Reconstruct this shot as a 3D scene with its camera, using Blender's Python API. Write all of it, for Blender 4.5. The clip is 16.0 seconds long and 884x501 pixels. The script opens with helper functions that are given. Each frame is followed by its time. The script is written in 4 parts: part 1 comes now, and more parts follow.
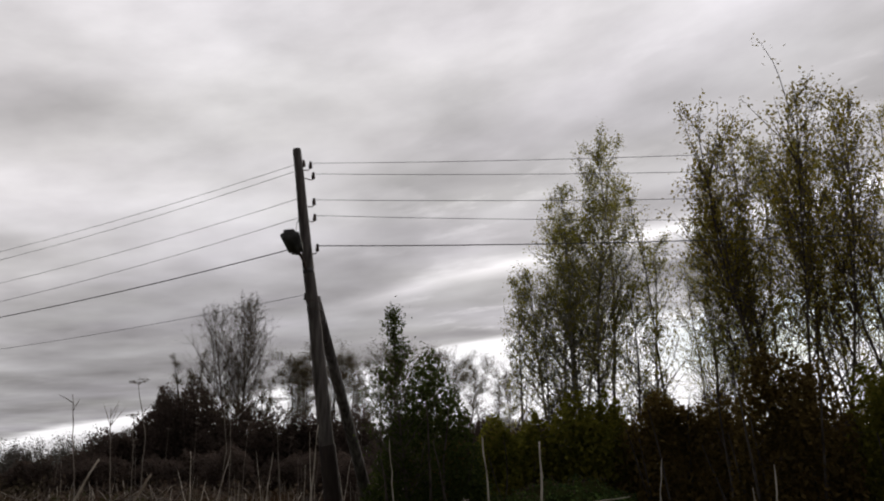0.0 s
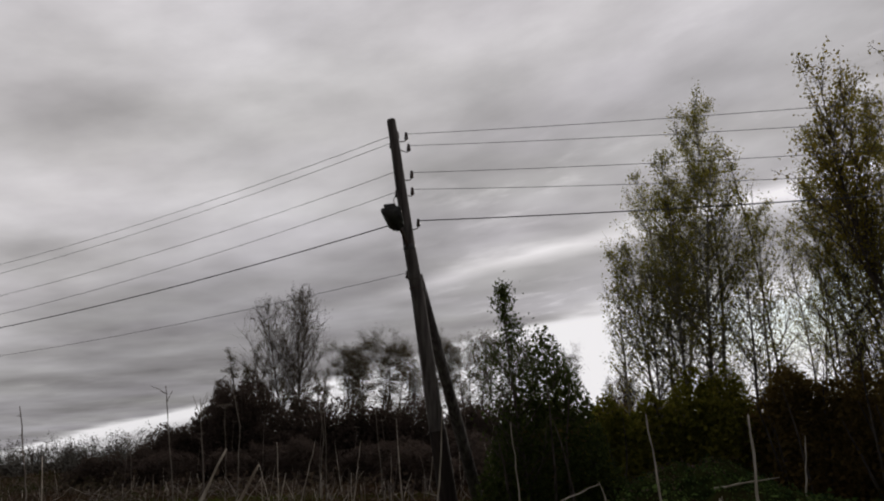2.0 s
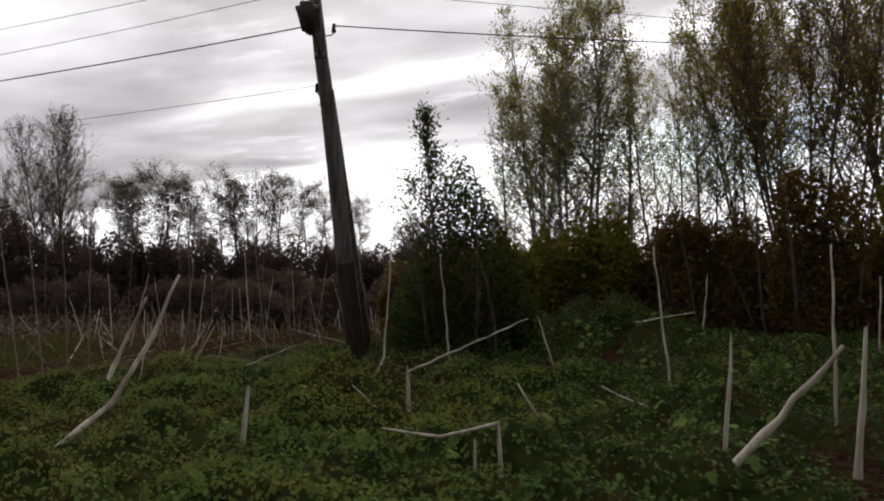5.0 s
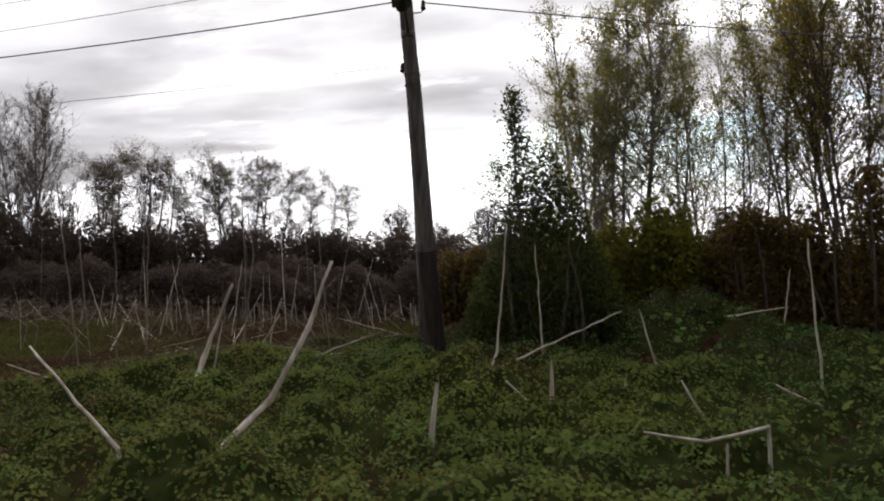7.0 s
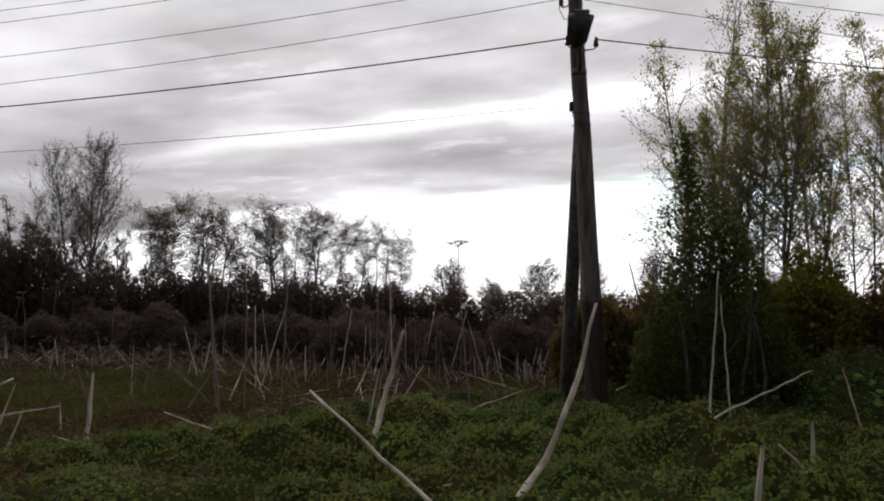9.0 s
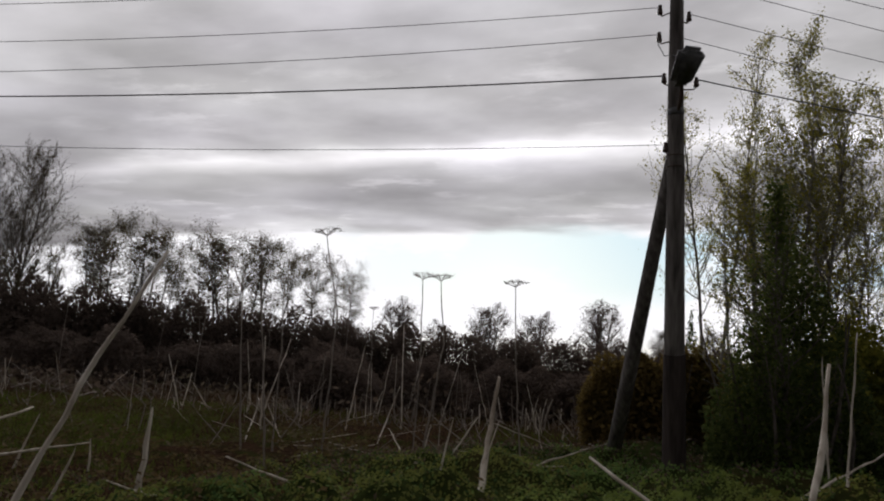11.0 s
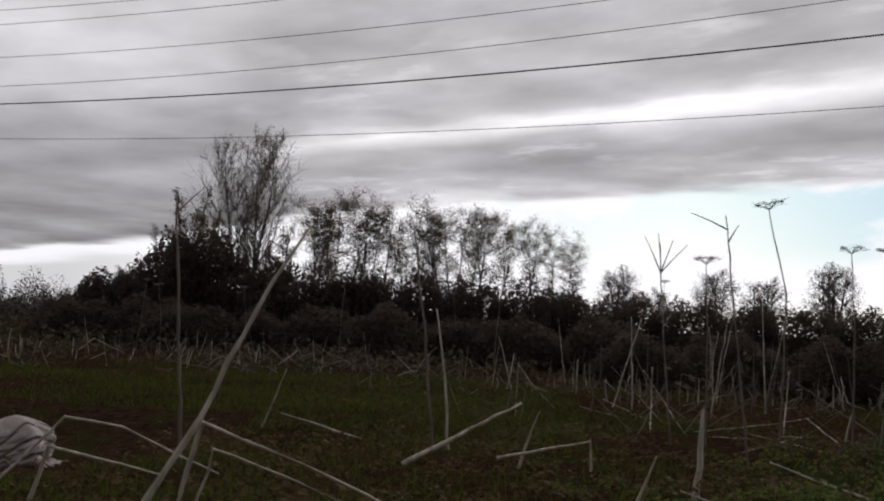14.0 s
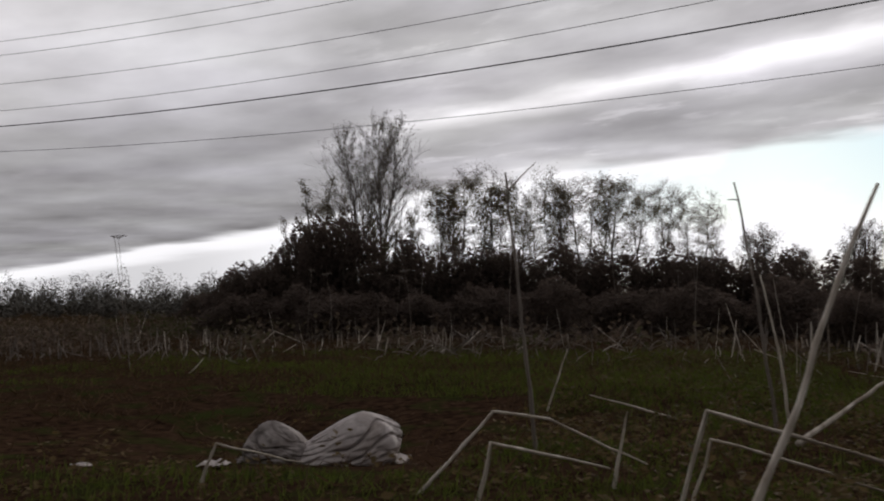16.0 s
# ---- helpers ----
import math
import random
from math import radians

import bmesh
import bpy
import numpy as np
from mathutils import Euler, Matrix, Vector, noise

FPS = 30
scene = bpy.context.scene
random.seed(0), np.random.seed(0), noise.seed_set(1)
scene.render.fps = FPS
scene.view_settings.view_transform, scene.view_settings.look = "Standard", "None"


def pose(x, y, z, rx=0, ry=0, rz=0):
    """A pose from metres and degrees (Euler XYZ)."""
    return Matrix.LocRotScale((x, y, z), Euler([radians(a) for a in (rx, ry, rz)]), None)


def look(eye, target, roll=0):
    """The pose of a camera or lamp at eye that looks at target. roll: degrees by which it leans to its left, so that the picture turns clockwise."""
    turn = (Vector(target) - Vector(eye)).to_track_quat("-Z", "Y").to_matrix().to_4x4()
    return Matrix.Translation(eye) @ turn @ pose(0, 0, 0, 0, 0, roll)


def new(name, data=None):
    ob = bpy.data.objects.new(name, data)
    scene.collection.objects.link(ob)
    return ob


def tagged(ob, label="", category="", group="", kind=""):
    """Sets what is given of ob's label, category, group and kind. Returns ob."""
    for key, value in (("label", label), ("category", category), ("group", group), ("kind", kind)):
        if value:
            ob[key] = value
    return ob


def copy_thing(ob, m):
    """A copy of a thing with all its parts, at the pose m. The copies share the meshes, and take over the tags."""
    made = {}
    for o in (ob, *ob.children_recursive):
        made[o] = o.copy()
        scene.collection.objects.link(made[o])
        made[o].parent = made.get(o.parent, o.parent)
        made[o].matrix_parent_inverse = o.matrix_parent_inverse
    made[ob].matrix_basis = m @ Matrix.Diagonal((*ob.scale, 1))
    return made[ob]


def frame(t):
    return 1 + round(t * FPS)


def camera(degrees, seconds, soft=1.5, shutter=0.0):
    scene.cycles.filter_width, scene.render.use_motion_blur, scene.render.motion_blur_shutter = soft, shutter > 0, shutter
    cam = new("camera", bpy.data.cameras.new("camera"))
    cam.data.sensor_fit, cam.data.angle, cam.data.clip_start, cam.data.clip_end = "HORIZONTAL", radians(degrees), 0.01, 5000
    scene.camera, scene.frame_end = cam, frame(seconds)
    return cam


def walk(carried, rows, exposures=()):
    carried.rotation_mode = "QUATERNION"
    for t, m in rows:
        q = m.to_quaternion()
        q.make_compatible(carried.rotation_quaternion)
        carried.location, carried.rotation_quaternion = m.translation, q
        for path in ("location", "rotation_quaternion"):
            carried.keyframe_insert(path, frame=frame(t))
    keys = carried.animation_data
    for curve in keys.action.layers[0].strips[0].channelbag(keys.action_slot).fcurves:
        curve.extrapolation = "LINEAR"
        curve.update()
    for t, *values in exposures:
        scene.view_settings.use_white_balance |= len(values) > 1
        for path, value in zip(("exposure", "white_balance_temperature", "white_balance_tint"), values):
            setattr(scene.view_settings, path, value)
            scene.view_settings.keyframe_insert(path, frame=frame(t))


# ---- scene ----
cam = camera(57.4, 16.0, soft=2.0, shutter=0.2)
PATH = [
    (0, (6.505, -13.630, 1.551), (5.942, -11.773, 2.034), -1.65),
    (0.5, (6.214, -13.446, 1.544), (5.606, -11.613, 2.067), -1.65),
    (1, (5.808, -13.263, 1.524), (5.098, -11.499, 2.146), -1.83),
    (1.5, (5.365, -13.192, 1.536), (4.756, -11.370, 2.093), -1.70),
    (2, (4.974, -13.167, 1.525), (4.327, -11.331, 1.986), -3.03),
    (2.5, (4.487, -13.063, 1.499), (3.980, -11.193, 1.995), -2.37),
    (3, (3.986, -12.949, 1.491), (3.528, -11.060, 1.964), -1.72),
    (3.5, (3.485, -12.792, 1.473), (3.140, -10.869, 1.904), -2.49),
    (4, (3.075, -12.653, 1.481), (2.815, -10.683, 1.714), -0.39),
    (4.2, (2.895, -12.608, 1.485), (2.768, -10.616, 1.596), -1.62),
    (6.3, (0.854, -12.227, 1.561), (0.780, -10.228, 1.562), -1.99),
    (6.5, (0.683, -12.158, 1.574), (0.611, -10.160, 1.521), -0.97),
    (7, (0.193, -12.080, 1.555), (0.195, -10.081, 1.582), -1.15),
    (7.5, (-0.291, -11.895, 1.552), (-0.378, -9.899, 1.638), -0.89),
    (8, (-0.751, -11.733, 1.533), (-0.898, -9.741, 1.643), -1.11),
    (8.5, (-1.270, -11.575, 1.504), (-1.353, -9.580, 1.624), -3.05),
    (9, (-1.846, -11.336, 1.444), (-1.902, -9.345, 1.615), 0.09),
    (11.3, (-4.275, -10.180, 1.429), (-4.141, -8.203, 1.705), 3.39),
    (11.5, (-4.519, -10.077, 1.451), (-4.395, -8.094, 1.679), 3.22),
    (12, (-5.171, -9.922, 1.481), (-5.124, -7.947, 1.792), 2.35),
    (12.5, (-5.816, -9.875, 1.470), (-5.898, -7.889, 1.689), 2.46),
    (13, (-6.333, -9.766, 1.489), (-6.427, -7.778, 1.686), 0.37),
    (13.5, (-6.964, -9.667, 1.480), (-7.102, -7.679, 1.654), 1.92),
    (14, (-7.577, -9.605, 1.500), (-7.843, -7.630, 1.676), 2.60),
    (14.5, (-8.238, -9.536, 1.519), (-8.479, -7.561, 1.717), -0.57),
    (15, (-8.900, -9.562, 1.497), (-9.338, -7.617, 1.654), 0.73),
    (15.5, (-9.545, -9.580, 1.497), (-9.940, -7.624, 1.626), -2.21),
    (16, (-10.276, -9.573, 1.480), (-10.756, -7.635, 1.595), -1.10),
]
EXPOSURES = [(0, 0.12, 6600, 12), (0.5, -0.05, 6600, 12), (1.5, -0.27, 6600, 12), (3, -0.12, 6600, 12), (4, 0.0, 6600, 12), (4.2, 0.12, 6600, 12), (6.3, 0.95, 6500, 12), (7.5, 0.85, 6500, 12), (8, 0.75, 6500, 12), (8.5, 0.50, 6500, 12), (9, 0.45, 6500, 12), (11.3, 0.02, 6500, 12), (12, -0.05, 6500, 12), (12.5, -0.23, 6500, 12), (13, -0.02, 6500, 12), (13.5, 0.03, 6500, 12), (15, 0.0, 6500, 12), (16, 0.06, 6500, 12)]
walk(cam, [(t, look(e, a, r)) for t, e, a, r in PATH], EXPOSURES)

# ---- light ----
world = bpy.data.worlds.new("overcast_sky")
scene.world = world
world.use_nodes = True
SUN_ELEV, SUN_AZ = 12.0, 8.0  # degrees above the horizon, and from +y towards +x


def make_sky():
    nt = world.node_tree
    nt.nodes.clear()
    N, L = nt.nodes.new, nt.links.new

    def m(op, a, b=None, c=None, clamp=False):
        n = N("ShaderNodeMath")
        n.operation, n.use_clamp = op, clamp
        for i, v in enumerate((a, b, c)):
            if v is None:
                continue
            if isinstance(v, (int, float)):
                n.inputs[i].default_value = v
            else:
                L(v, n.inputs[i])
        return n.outputs[0]

    def smooth(x, lo, hi):
        n = N("ShaderNodeMapRange")
        n.interpolation_type = "SMOOTHSTEP"
        L(x, n.inputs[0])
        n.inputs[1].default_value, n.inputs[2].default_value = lo, hi
        return n.outputs[0]

    def noise_at(vec, scale, detail, rough):
        n = N("ShaderNodeTexNoise")
        n.inputs["Scale"].default_value, n.inputs["Detail"].default_value, n.inputs["Roughness"].default_value = scale, detail, rough
        L(vec, n.inputs["Vector"])
        return n.outputs[0]

    def mix(f, a, b):
        n = N("ShaderNodeMix")
        n.data_type = "RGBA"
        for k, v in ((0, f), (6, a), (7, b)):
            if isinstance(v, (tuple, float, int)):
                n.inputs[k].default_value = v
            else:
                L(v, n.inputs[k])
        return n.outputs[2]

    tc = N("ShaderNodeTexCoord")
    sep = N("ShaderNodeSeparateXYZ")
    L(tc.outputs["Generated"], sep.inputs[0])
    z = m("MAXIMUM", sep.outputs[2], 0.0)
    up = m("ADD", z, 0.06)
    u, v = m("DIVIDE", sep.outputs[0], up), m("DIVIDE", sep.outputs[1], up)
    # across and along the streets of cloud
    across = m("ADD", v, m("MULTIPLY", u, 0.42))
    along = m("SUBTRACT", u, m("MULTIPLY", v, 0.42))
    comb = N("ShaderNodeCombineXYZ")
    L(m("MULTIPLY", along, 0.55), comb.inputs[0])
    L(across, comb.inputs[1])
    broad = noise_at(comb.outputs[0], 0.75, 2.0, 0.5)
    fine = noise_at(comb.outputs[0], 1.6, 4.0, 0.5)
    wisp = noise_at(comb.outputs[0], 5.0, 5.0, 0.6)
    flat = N("ShaderNodeCombineXYZ")
    L(m("MULTIPLY", u, 0.8), flat.inputs[0])
    L(v, flat.inputs[1])
    blotch = noise_at(flat.outputs[0], 1.5, 4.0, 0.48)
    w = m("ADD", across, m("ADD", m("MULTIPLY", m("SUBTRACT", broad, 0.5), 0.55), m("ADD", m("MULTIPLY", m("SUBTRACT", fine, 0.5), 0.45), m("MULTIPLY", m("SUBTRACT", blotch, 0.5), 0.45))))
    ramp = N("ShaderNodeValToRGB")
    L(m("DIVIDE", w, 10.0), ramp.inputs[0])
    els = ramp.color_ramp.elements
    stops = ((0.0, 0.70), (0.11, 0.80), (0.15, 0.66), (0.195, 0.47), (0.26, 0.50), (0.29, 0.62), (0.312, 0.98), (0.334, 0.50), (0.37, 0.38), (0.42, 0.44), (0.45, 0.56), (0.475, 1.0), (0.60, 1.0))
    els[0].position, els[0].color = stops[0][0], (stops[0][1],) * 3 + (1,)
    els[1].position, els[1].color = stops[-1][0], (stops[-1][1],) * 3 + (1,)
    for p, c in stops[1:-1]:
        e = els.new(p)
        e.color = (c, c, c, 1)
    heap = noise_at(flat.outputs[0], 0.9, 3.0, 0.5)
    # lumps within the layer, a little wider than high
    lump = N("ShaderNodeCombineXYZ")
    L(sep.outputs[0], lump.inputs[0])
    L(sep.outputs[1], lump.inputs[1])
    L(m("MULTIPLY", m("ADD", sep.outputs[2], m("MULTIPLY", sep.outputs[0], -0.14)), 2.6), lump.inputs[2])
    mottle = noise_at(lump.outputs[0], 5.5, 5.0, 0.55)
    side = m("DIVIDE", u, m("MAXIMUM", v, 0.1))
    west = smooth(m("MULTIPLY", side, -1.0), 0.20, 0.52)
    bands = m("ADD", m("MULTIPLY", ramp.outputs[0], m("SUBTRACT", 1.0, west)), m("MULTIPLY", west, m("SUBTRACT", 0.61, m("MULTIPLY", smooth(across, 1.0, 3.0), 0.26))))
    body = m("MULTIPLY", bands, m("SUBTRACT", m("ADD", m("MULTIPLY", fine, 0.35), m("ADD", m("MULTIPLY", blotch, 0.85), m("MULTIPLY", heap, 1.5))), 0.35))
    body = m("MULTIPLY", body, m("ADD", 0.62, m("MULTIPLY", mottle, 0.76)))
    puff = m("MULTIPLY", smooth(wisp, 0.50, 0.66), smooth(across, 1.3, 2.5))
    body = m("ADD", body, m("MULTIPLY", m("MULTIPLY", puff, smooth(fine, 0.45, 0.6)), m("SUBTRACT", 0.13, m("MULTIPLY", west, 0.10))))
    low = m("SUBTRACT", w, m("MULTIPLY", west, 0.2))
    gap = smooth(low, 4.35, 4.75)
    # brighter towards the hidden sun
    dot = N("ShaderNodeVectorMath")
    dot.operation = "DOT_PRODUCT"
    L(tc.outputs["Generated"], dot.inputs[0])
    a, e = radians(SUN_AZ), radians(SUN_ELEV)
    dot.inputs[1].default_value = (math.sin(a) * math.cos(e), math.cos(a) * math.cos(e), math.sin(e))
    near = smooth(dot.outputs["Value"], -0.45, 0.92)
    cloud = N("ShaderNodeCombineColor")
    lum = m("MULTIPLY", m("MULTIPLY", body, m("SUBTRACT", 1.0, m("MULTIPLY", smooth(m("MULTIPLY", side, -1.0), 0.10, 0.45), 0.09))), m("ADD", 0.22, m("MULTIPLY", near, 0.86)))
    high = m("SUBTRACT", 1.0, smooth(across, 1.3, 2.1))
    lum = m("MULTIPLY", lum, m("ADD", 1.0, m("MULTIPLY", m("MULTIPLY", high, 0.42), m("SUBTRACT", m("MAXIMUM", m("MINIMUM", m("MULTIPLY", side, -1.0), 0.9), -0.2), 0.22))))
    L(m("MULTIPLY", lum, 1.0), cloud.inputs[0])
    L(m("MULTIPLY", lum, m("ADD", 0.96, m("MULTIPLY", blotch, 0.05))), cloud.inputs[1])
    L(m("MULTIPLY", lum, m("ADD", 0.94, m("MULTIPLY", heap, 0.15))), cloud.inputs[2])
    # the clear strip under the cloud: haze, thin streaks and some blue
    sky = N("ShaderNodeTexSky")
    sky.sky_type, sky.sun_disc = "NISHITA", False
    sky.sun_elevation, sky.sun_rotation = radians(SUN_ELEV), radians(SUN_AZ)
    sky_c = N("ShaderNodeVectorMath")
    sky_c.operation = "SCALE"
    L(sky.outputs[0], sky_c.inputs[0])
    sky_c.inputs[3].default_value = 0.06
    haze_amount = m("ADD", m("ADD", smooth(mottle, 0.44, 0.60), smooth(across, 6.4, 8.6)), smooth(m("MULTIPLY", u, -1.0), -0.9, 0.7), clamp=True)
    blue = mix(0.82, sky_c.outputs[0], (0.46, 0.72, 0.88, 1))
    haze = mix(smooth(across, 9.0, 15.0), (0.98, 0.98, 1.0, 1), (0.93, 0.90, 0.80, 1))
    strip = mix(haze_amount, blue, haze)
    fade = N("ShaderNodeVectorMath")
    fade.operation = "SCALE"
    L(strip, fade.inputs[0])
    edge = m("SUBTRACT", smooth(low, 4.4, 4.7), smooth(low, 4.9, 5.6))
    far_west = smooth(m("MULTIPLY", side, -1.0), 0.36, 0.66)
    L(m("SUBTRACT", 1.02, m("MULTIPLY", far_west, m("SUBTRACT", 0.36, m("MULTIPLY", edge, 0.30)))), fade.inputs[3])
    col = mix(gap, cloud.outputs[0], fade.outputs[0])
    bg = N("ShaderNodeBackground")
    bg.inputs["Strength"].default_value = 1.0
    L(col, bg.inputs["Color"])
    out = N("ShaderNodeOutputWorld")
    L(bg.outputs[0], out.inputs[0])


make_sky()
sun_data = bpy.data.lights.new("sun", "SUN")
sun_data.energy, sun_data.angle, sun_data.color = 1.2, radians(24), (1.0, 0.95, 0.88)
sun = new("sun", sun_data)
a_, e_ = radians(SUN_AZ), radians(SUN_ELEV)
sun.matrix_world = look((60 * math.sin(a_), 60 * math.cos(a_), 60 * math.tan(e_)), (0, 0, 0))


# ---- materials ----
def material(name, dark, light, scale=8.0, rough=0.85, bump=0.3, stretch=(1, 1, 1), island=0.0, third=None, translucent=0.0, metallic=0.0, spec=0.3, broad=0.13):
    """Two tones mixed by coarse and fine noise; a third tone by stains; each loose piece may vary."""
    mt = bpy.data.materials.new(name)
    mt.use_nodes = True
    nt = mt.node_tree
    N, L = nt.nodes.new, nt.links.new
    bsdf = nt.nodes["Principled BSDF"]
    tc, mp = N("ShaderNodeTexCoord"), N("ShaderNodeMapping")
    L(tc.outputs["Object"], mp.inputs[0])
    mp.inputs["Scale"].default_value = stretch
    n1, n2 = N("ShaderNodeTexNoise"), N("ShaderNodeTexNoise")
    for n, s, d in ((n1, scale, 5.0), (n2, scale * broad, 4.0)):
        n.inputs["Scale"].default_value, n.inputs["Detail"].default_value = s, d
        L(mp.outputs[0], n.inputs["Vector"])
    r1 = N("ShaderNodeMapRange")
    r1.inputs[1].default_value, r1.inputs[2].default_value = 0.3, 0.7
    L(n1.outputs[0], r1.inputs[0])
    fac = r1.outputs[0]
    if island:
        g = N("ShaderNodeNewGeometry")
        ad = N("ShaderNodeMath")
        ad.operation, ad.use_clamp = "MULTIPLY_ADD", True
        L(g.outputs["Random Per Island"], ad.inputs[0])
        ad.inputs[1].default_value = island
        sc = N("ShaderNodeMath")
        sc.operation = "MULTIPLY"
        L(fac, sc.inputs[0])
        sc.inputs[1].default_value = 1 - island
        L(sc.outputs[0], ad.inputs[2])
        fac = ad.outputs[0]
    mx = N("ShaderNodeMix")
    mx.data_type = "RGBA"
    L(fac, mx.inputs[0])
    mx.inputs[6].default_value, mx.inputs[7].default_value = (*dark, 1), (*light, 1)
    col = mx.outputs[2]
    if third:
        r2 = N("ShaderNodeMapRange")
        r2.inputs[1].default_value, r2.inputs[2].default_value = 0.5, 0.68
        L(n2.outputs[0], r2.inputs[0])
        m3 = N("ShaderNodeMix")
        m3.data_type = "RGBA"
        L(r2.outputs[0], m3.inputs[0])
        L(col, m3.inputs[6])
        m3.inputs[7].default_value = (*third, 1)
        col = m3.outputs[2]
    L(col, bsdf.inputs["Base Color"])
    bsdf.inputs["Roughness"].default_value = rough
    bsdf.inputs["Metallic"].default_value = metallic
    bsdf.inputs["Specular IOR Level"].default_value = 0.06 if translucent else spec
    if bump:
        b = N("ShaderNodeBump")
        b.inputs["Strength"].default_value, b.inputs["Distance"].default_value = bump, 0.02
        L(n1.outputs[0], b.inputs["Height"])
        L(b.outputs[0], bsdf.inputs["Normal"])
    if translucent:
        tr, ms = N("ShaderNodeBsdfTranslucent"), N("ShaderNodeMixShader")
        L(col, tr.inputs[0])
        ms.inputs[0].default_value = translucent
        L(bsdf.outputs[0], ms.inputs[1])
        L(tr.outputs[0], ms.inputs[2])
        L(ms.outputs[0], nt.nodes["Material Output"].inputs[0])
    return mt


M_POLE = material("weathered_pole_wood", (0.08, 0.071, 0.067), (0.235, 0.213, 0.200), 18, 0.9, 0.6, (1, 1, 0.06), third=(0.075, 0.066, 0.061), spec=0.08)
M_TAR = material("tarred_wood", (0.030, 0.023, 0.021), (0.080, 0.062, 0.056), 18, 0.85, 0.6, (1, 1, 0.06), third=(0.04, 0.032, 0.028), spec=0.15)
M_LAMP = material("grey_painted_metal", (0.09, 0.09, 0.092), (0.15, 0.15, 0.15), 10, 0.5, 0.05, third=(0.08, 0.075, 0.07))
M_GLASS = material("dusty_lamp_glass", (0.07, 0.07, 0.07), (0.12, 0.12, 0.115), 14, 0.45, 0.05)
M_STEEL = material("rusty_steel", (0.07, 0.045, 0.035), (0.14, 0.10, 0.08), 30, 0.7, 0.3)
M_PORC = material("brown_porcelain", (0.05, 0.03, 0.025), (0.09, 0.06, 0.05), 10, 0.25, 0.0)
M_WIRE = material("oxidised_aluminium_wire", (0.09, 0.09, 0.09), (0.15, 0.15, 0.15), 30, 0.7, 0.0)
M_STALK = material("dry_hogweed_stem", (0.34, 0.28, 0.21), (0.78, 0.71, 0.61), 11, 0.8, 0.5, (1, 1, 0.25), third=(0.22, 0.175, 0.13))
M_OLD = material("grey_weathered_stem", (0.09, 0.072, 0.060), (0.33, 0.28, 0.235), 9, 0.9, 0.3, (1, 1, 0.18), island=0.6)
M_BARK = material("grey_brown_bark", (0.06, 0.05, 0.043), (0.17, 0.145, 0.125), 14, 0.9, 0.6, (1, 1, 0.3), spec=0.1)
M_BIRCH = material("birch_bark", (0.10, 0.09, 0.08), (0.42, 0.40, 0.37), 7, 0.8, 0.4, (0.6, 0.6, 2.2), third=(0.07, 0.06, 0.05))
M_LEAF_BIRCH = material("yellow_green_birch_leaf", (0.165, 0.180, 0.045), (0.42, 0.355, 0.085), 1.5, 0.7, 0, island=0.8, translucent=0.65)
M_LEAF_WILLOW = material("dull_green_willow_leaf", (0.135, 0.128, 0.030), (0.37, 0.285, 0.055), 1.2, 0.7, 0, island=0.75, third=(0.30, 0.20, 0.035), translucent=0.65)
M_LEAF_SHRUB = material("dark_green_shrub_leaf", (0.043, 0.061, 0.020), (0.120, 0.146, 0.041), 1.5, 0.7, 0, island=0.8, translucent=0.5)
M_LEAF_OLIVE = material("olive_green_scrub_leaf", (0.11, 0.125, 0.022), (0.33, 0.30, 0.055), 0.9, 0.8, 0, island=0.7, third=(0.17, 0.12, 0.03), translucent=0.5)
M_LEAF_SCRUB = material("brown_green_scrub_leaf", (0.098, 0.074, 0.028), (0.25, 0.172, 0.056), 0.8, 0.8, 0, island=0.7, third=(0.13, 0.07, 0.03), translucent=0.4)
M_LEAF_ALDER = material("alder_leaf", (0.055, 0.047, 0.030), (0.16, 0.124, 0.062), 0.4, 0.8, 0, island=0.8, translucent=0.45)
M_LEAF_HEDGE = material("brown_green_thicket_leaf", (0.080, 0.060, 0.052), (0.150, 0.115, 0.094), 0.3, 0.9, 0, island=0.5, third=(0.10, 0.068, 0.058), translucent=0.45)
M_LEAF_FAR = material("far_wood_leaf", (0.085, 0.078, 0.066), (0.14, 0.128, 0.108), 0.1, 0.9, 0, island=0.45)
M_WEED = material("green_hogweed_leaf", (0.070, 0.130, 0.034), (0.200, 0.285, 0.078), 0.9, 0.8, 0, island=0.4, third=(0.20, 0.215, 0.045), translucent=0.3)
M_WEED_BROWN = material("withered_brown_weed", (0.06, 0.043, 0.032), (0.19, 0.142, 0.105), 0.6, 0.9, 0, island=0.8, third=(0.055, 0.06, 0.02), translucent=0.3)
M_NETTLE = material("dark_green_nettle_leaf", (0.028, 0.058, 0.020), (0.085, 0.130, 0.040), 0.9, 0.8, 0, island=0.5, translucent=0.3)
M_WEED_DRY = material("yellowing_weed_leaf", (0.062, 0.043, 0.019), (0.155, 0.108, 0.048), 0.9, 0.8, 0, island=0.7, third=(0.068, 0.070, 0.021), translucent=0.3)
# near-black green: the shade in the gaps between weed leaves, as colour
M_GAP_SHADE = material("weed_gap_shade", (0.012, 0.018, 0.0052), (0.048, 0.060, 0.018), 6.0, 0.95, 1.0, third=(0.045, 0.038, 0.015), spec=0.0, broad=0.3)
M_OLIVE = material("yellowing_olive_weed_leaf", (0.105, 0.122, 0.032), (0.225, 0.240, 0.060), 0.9, 0.85, 0, island=0.35, third=(0.150, 0.132, 0.042), translucent=0.3)
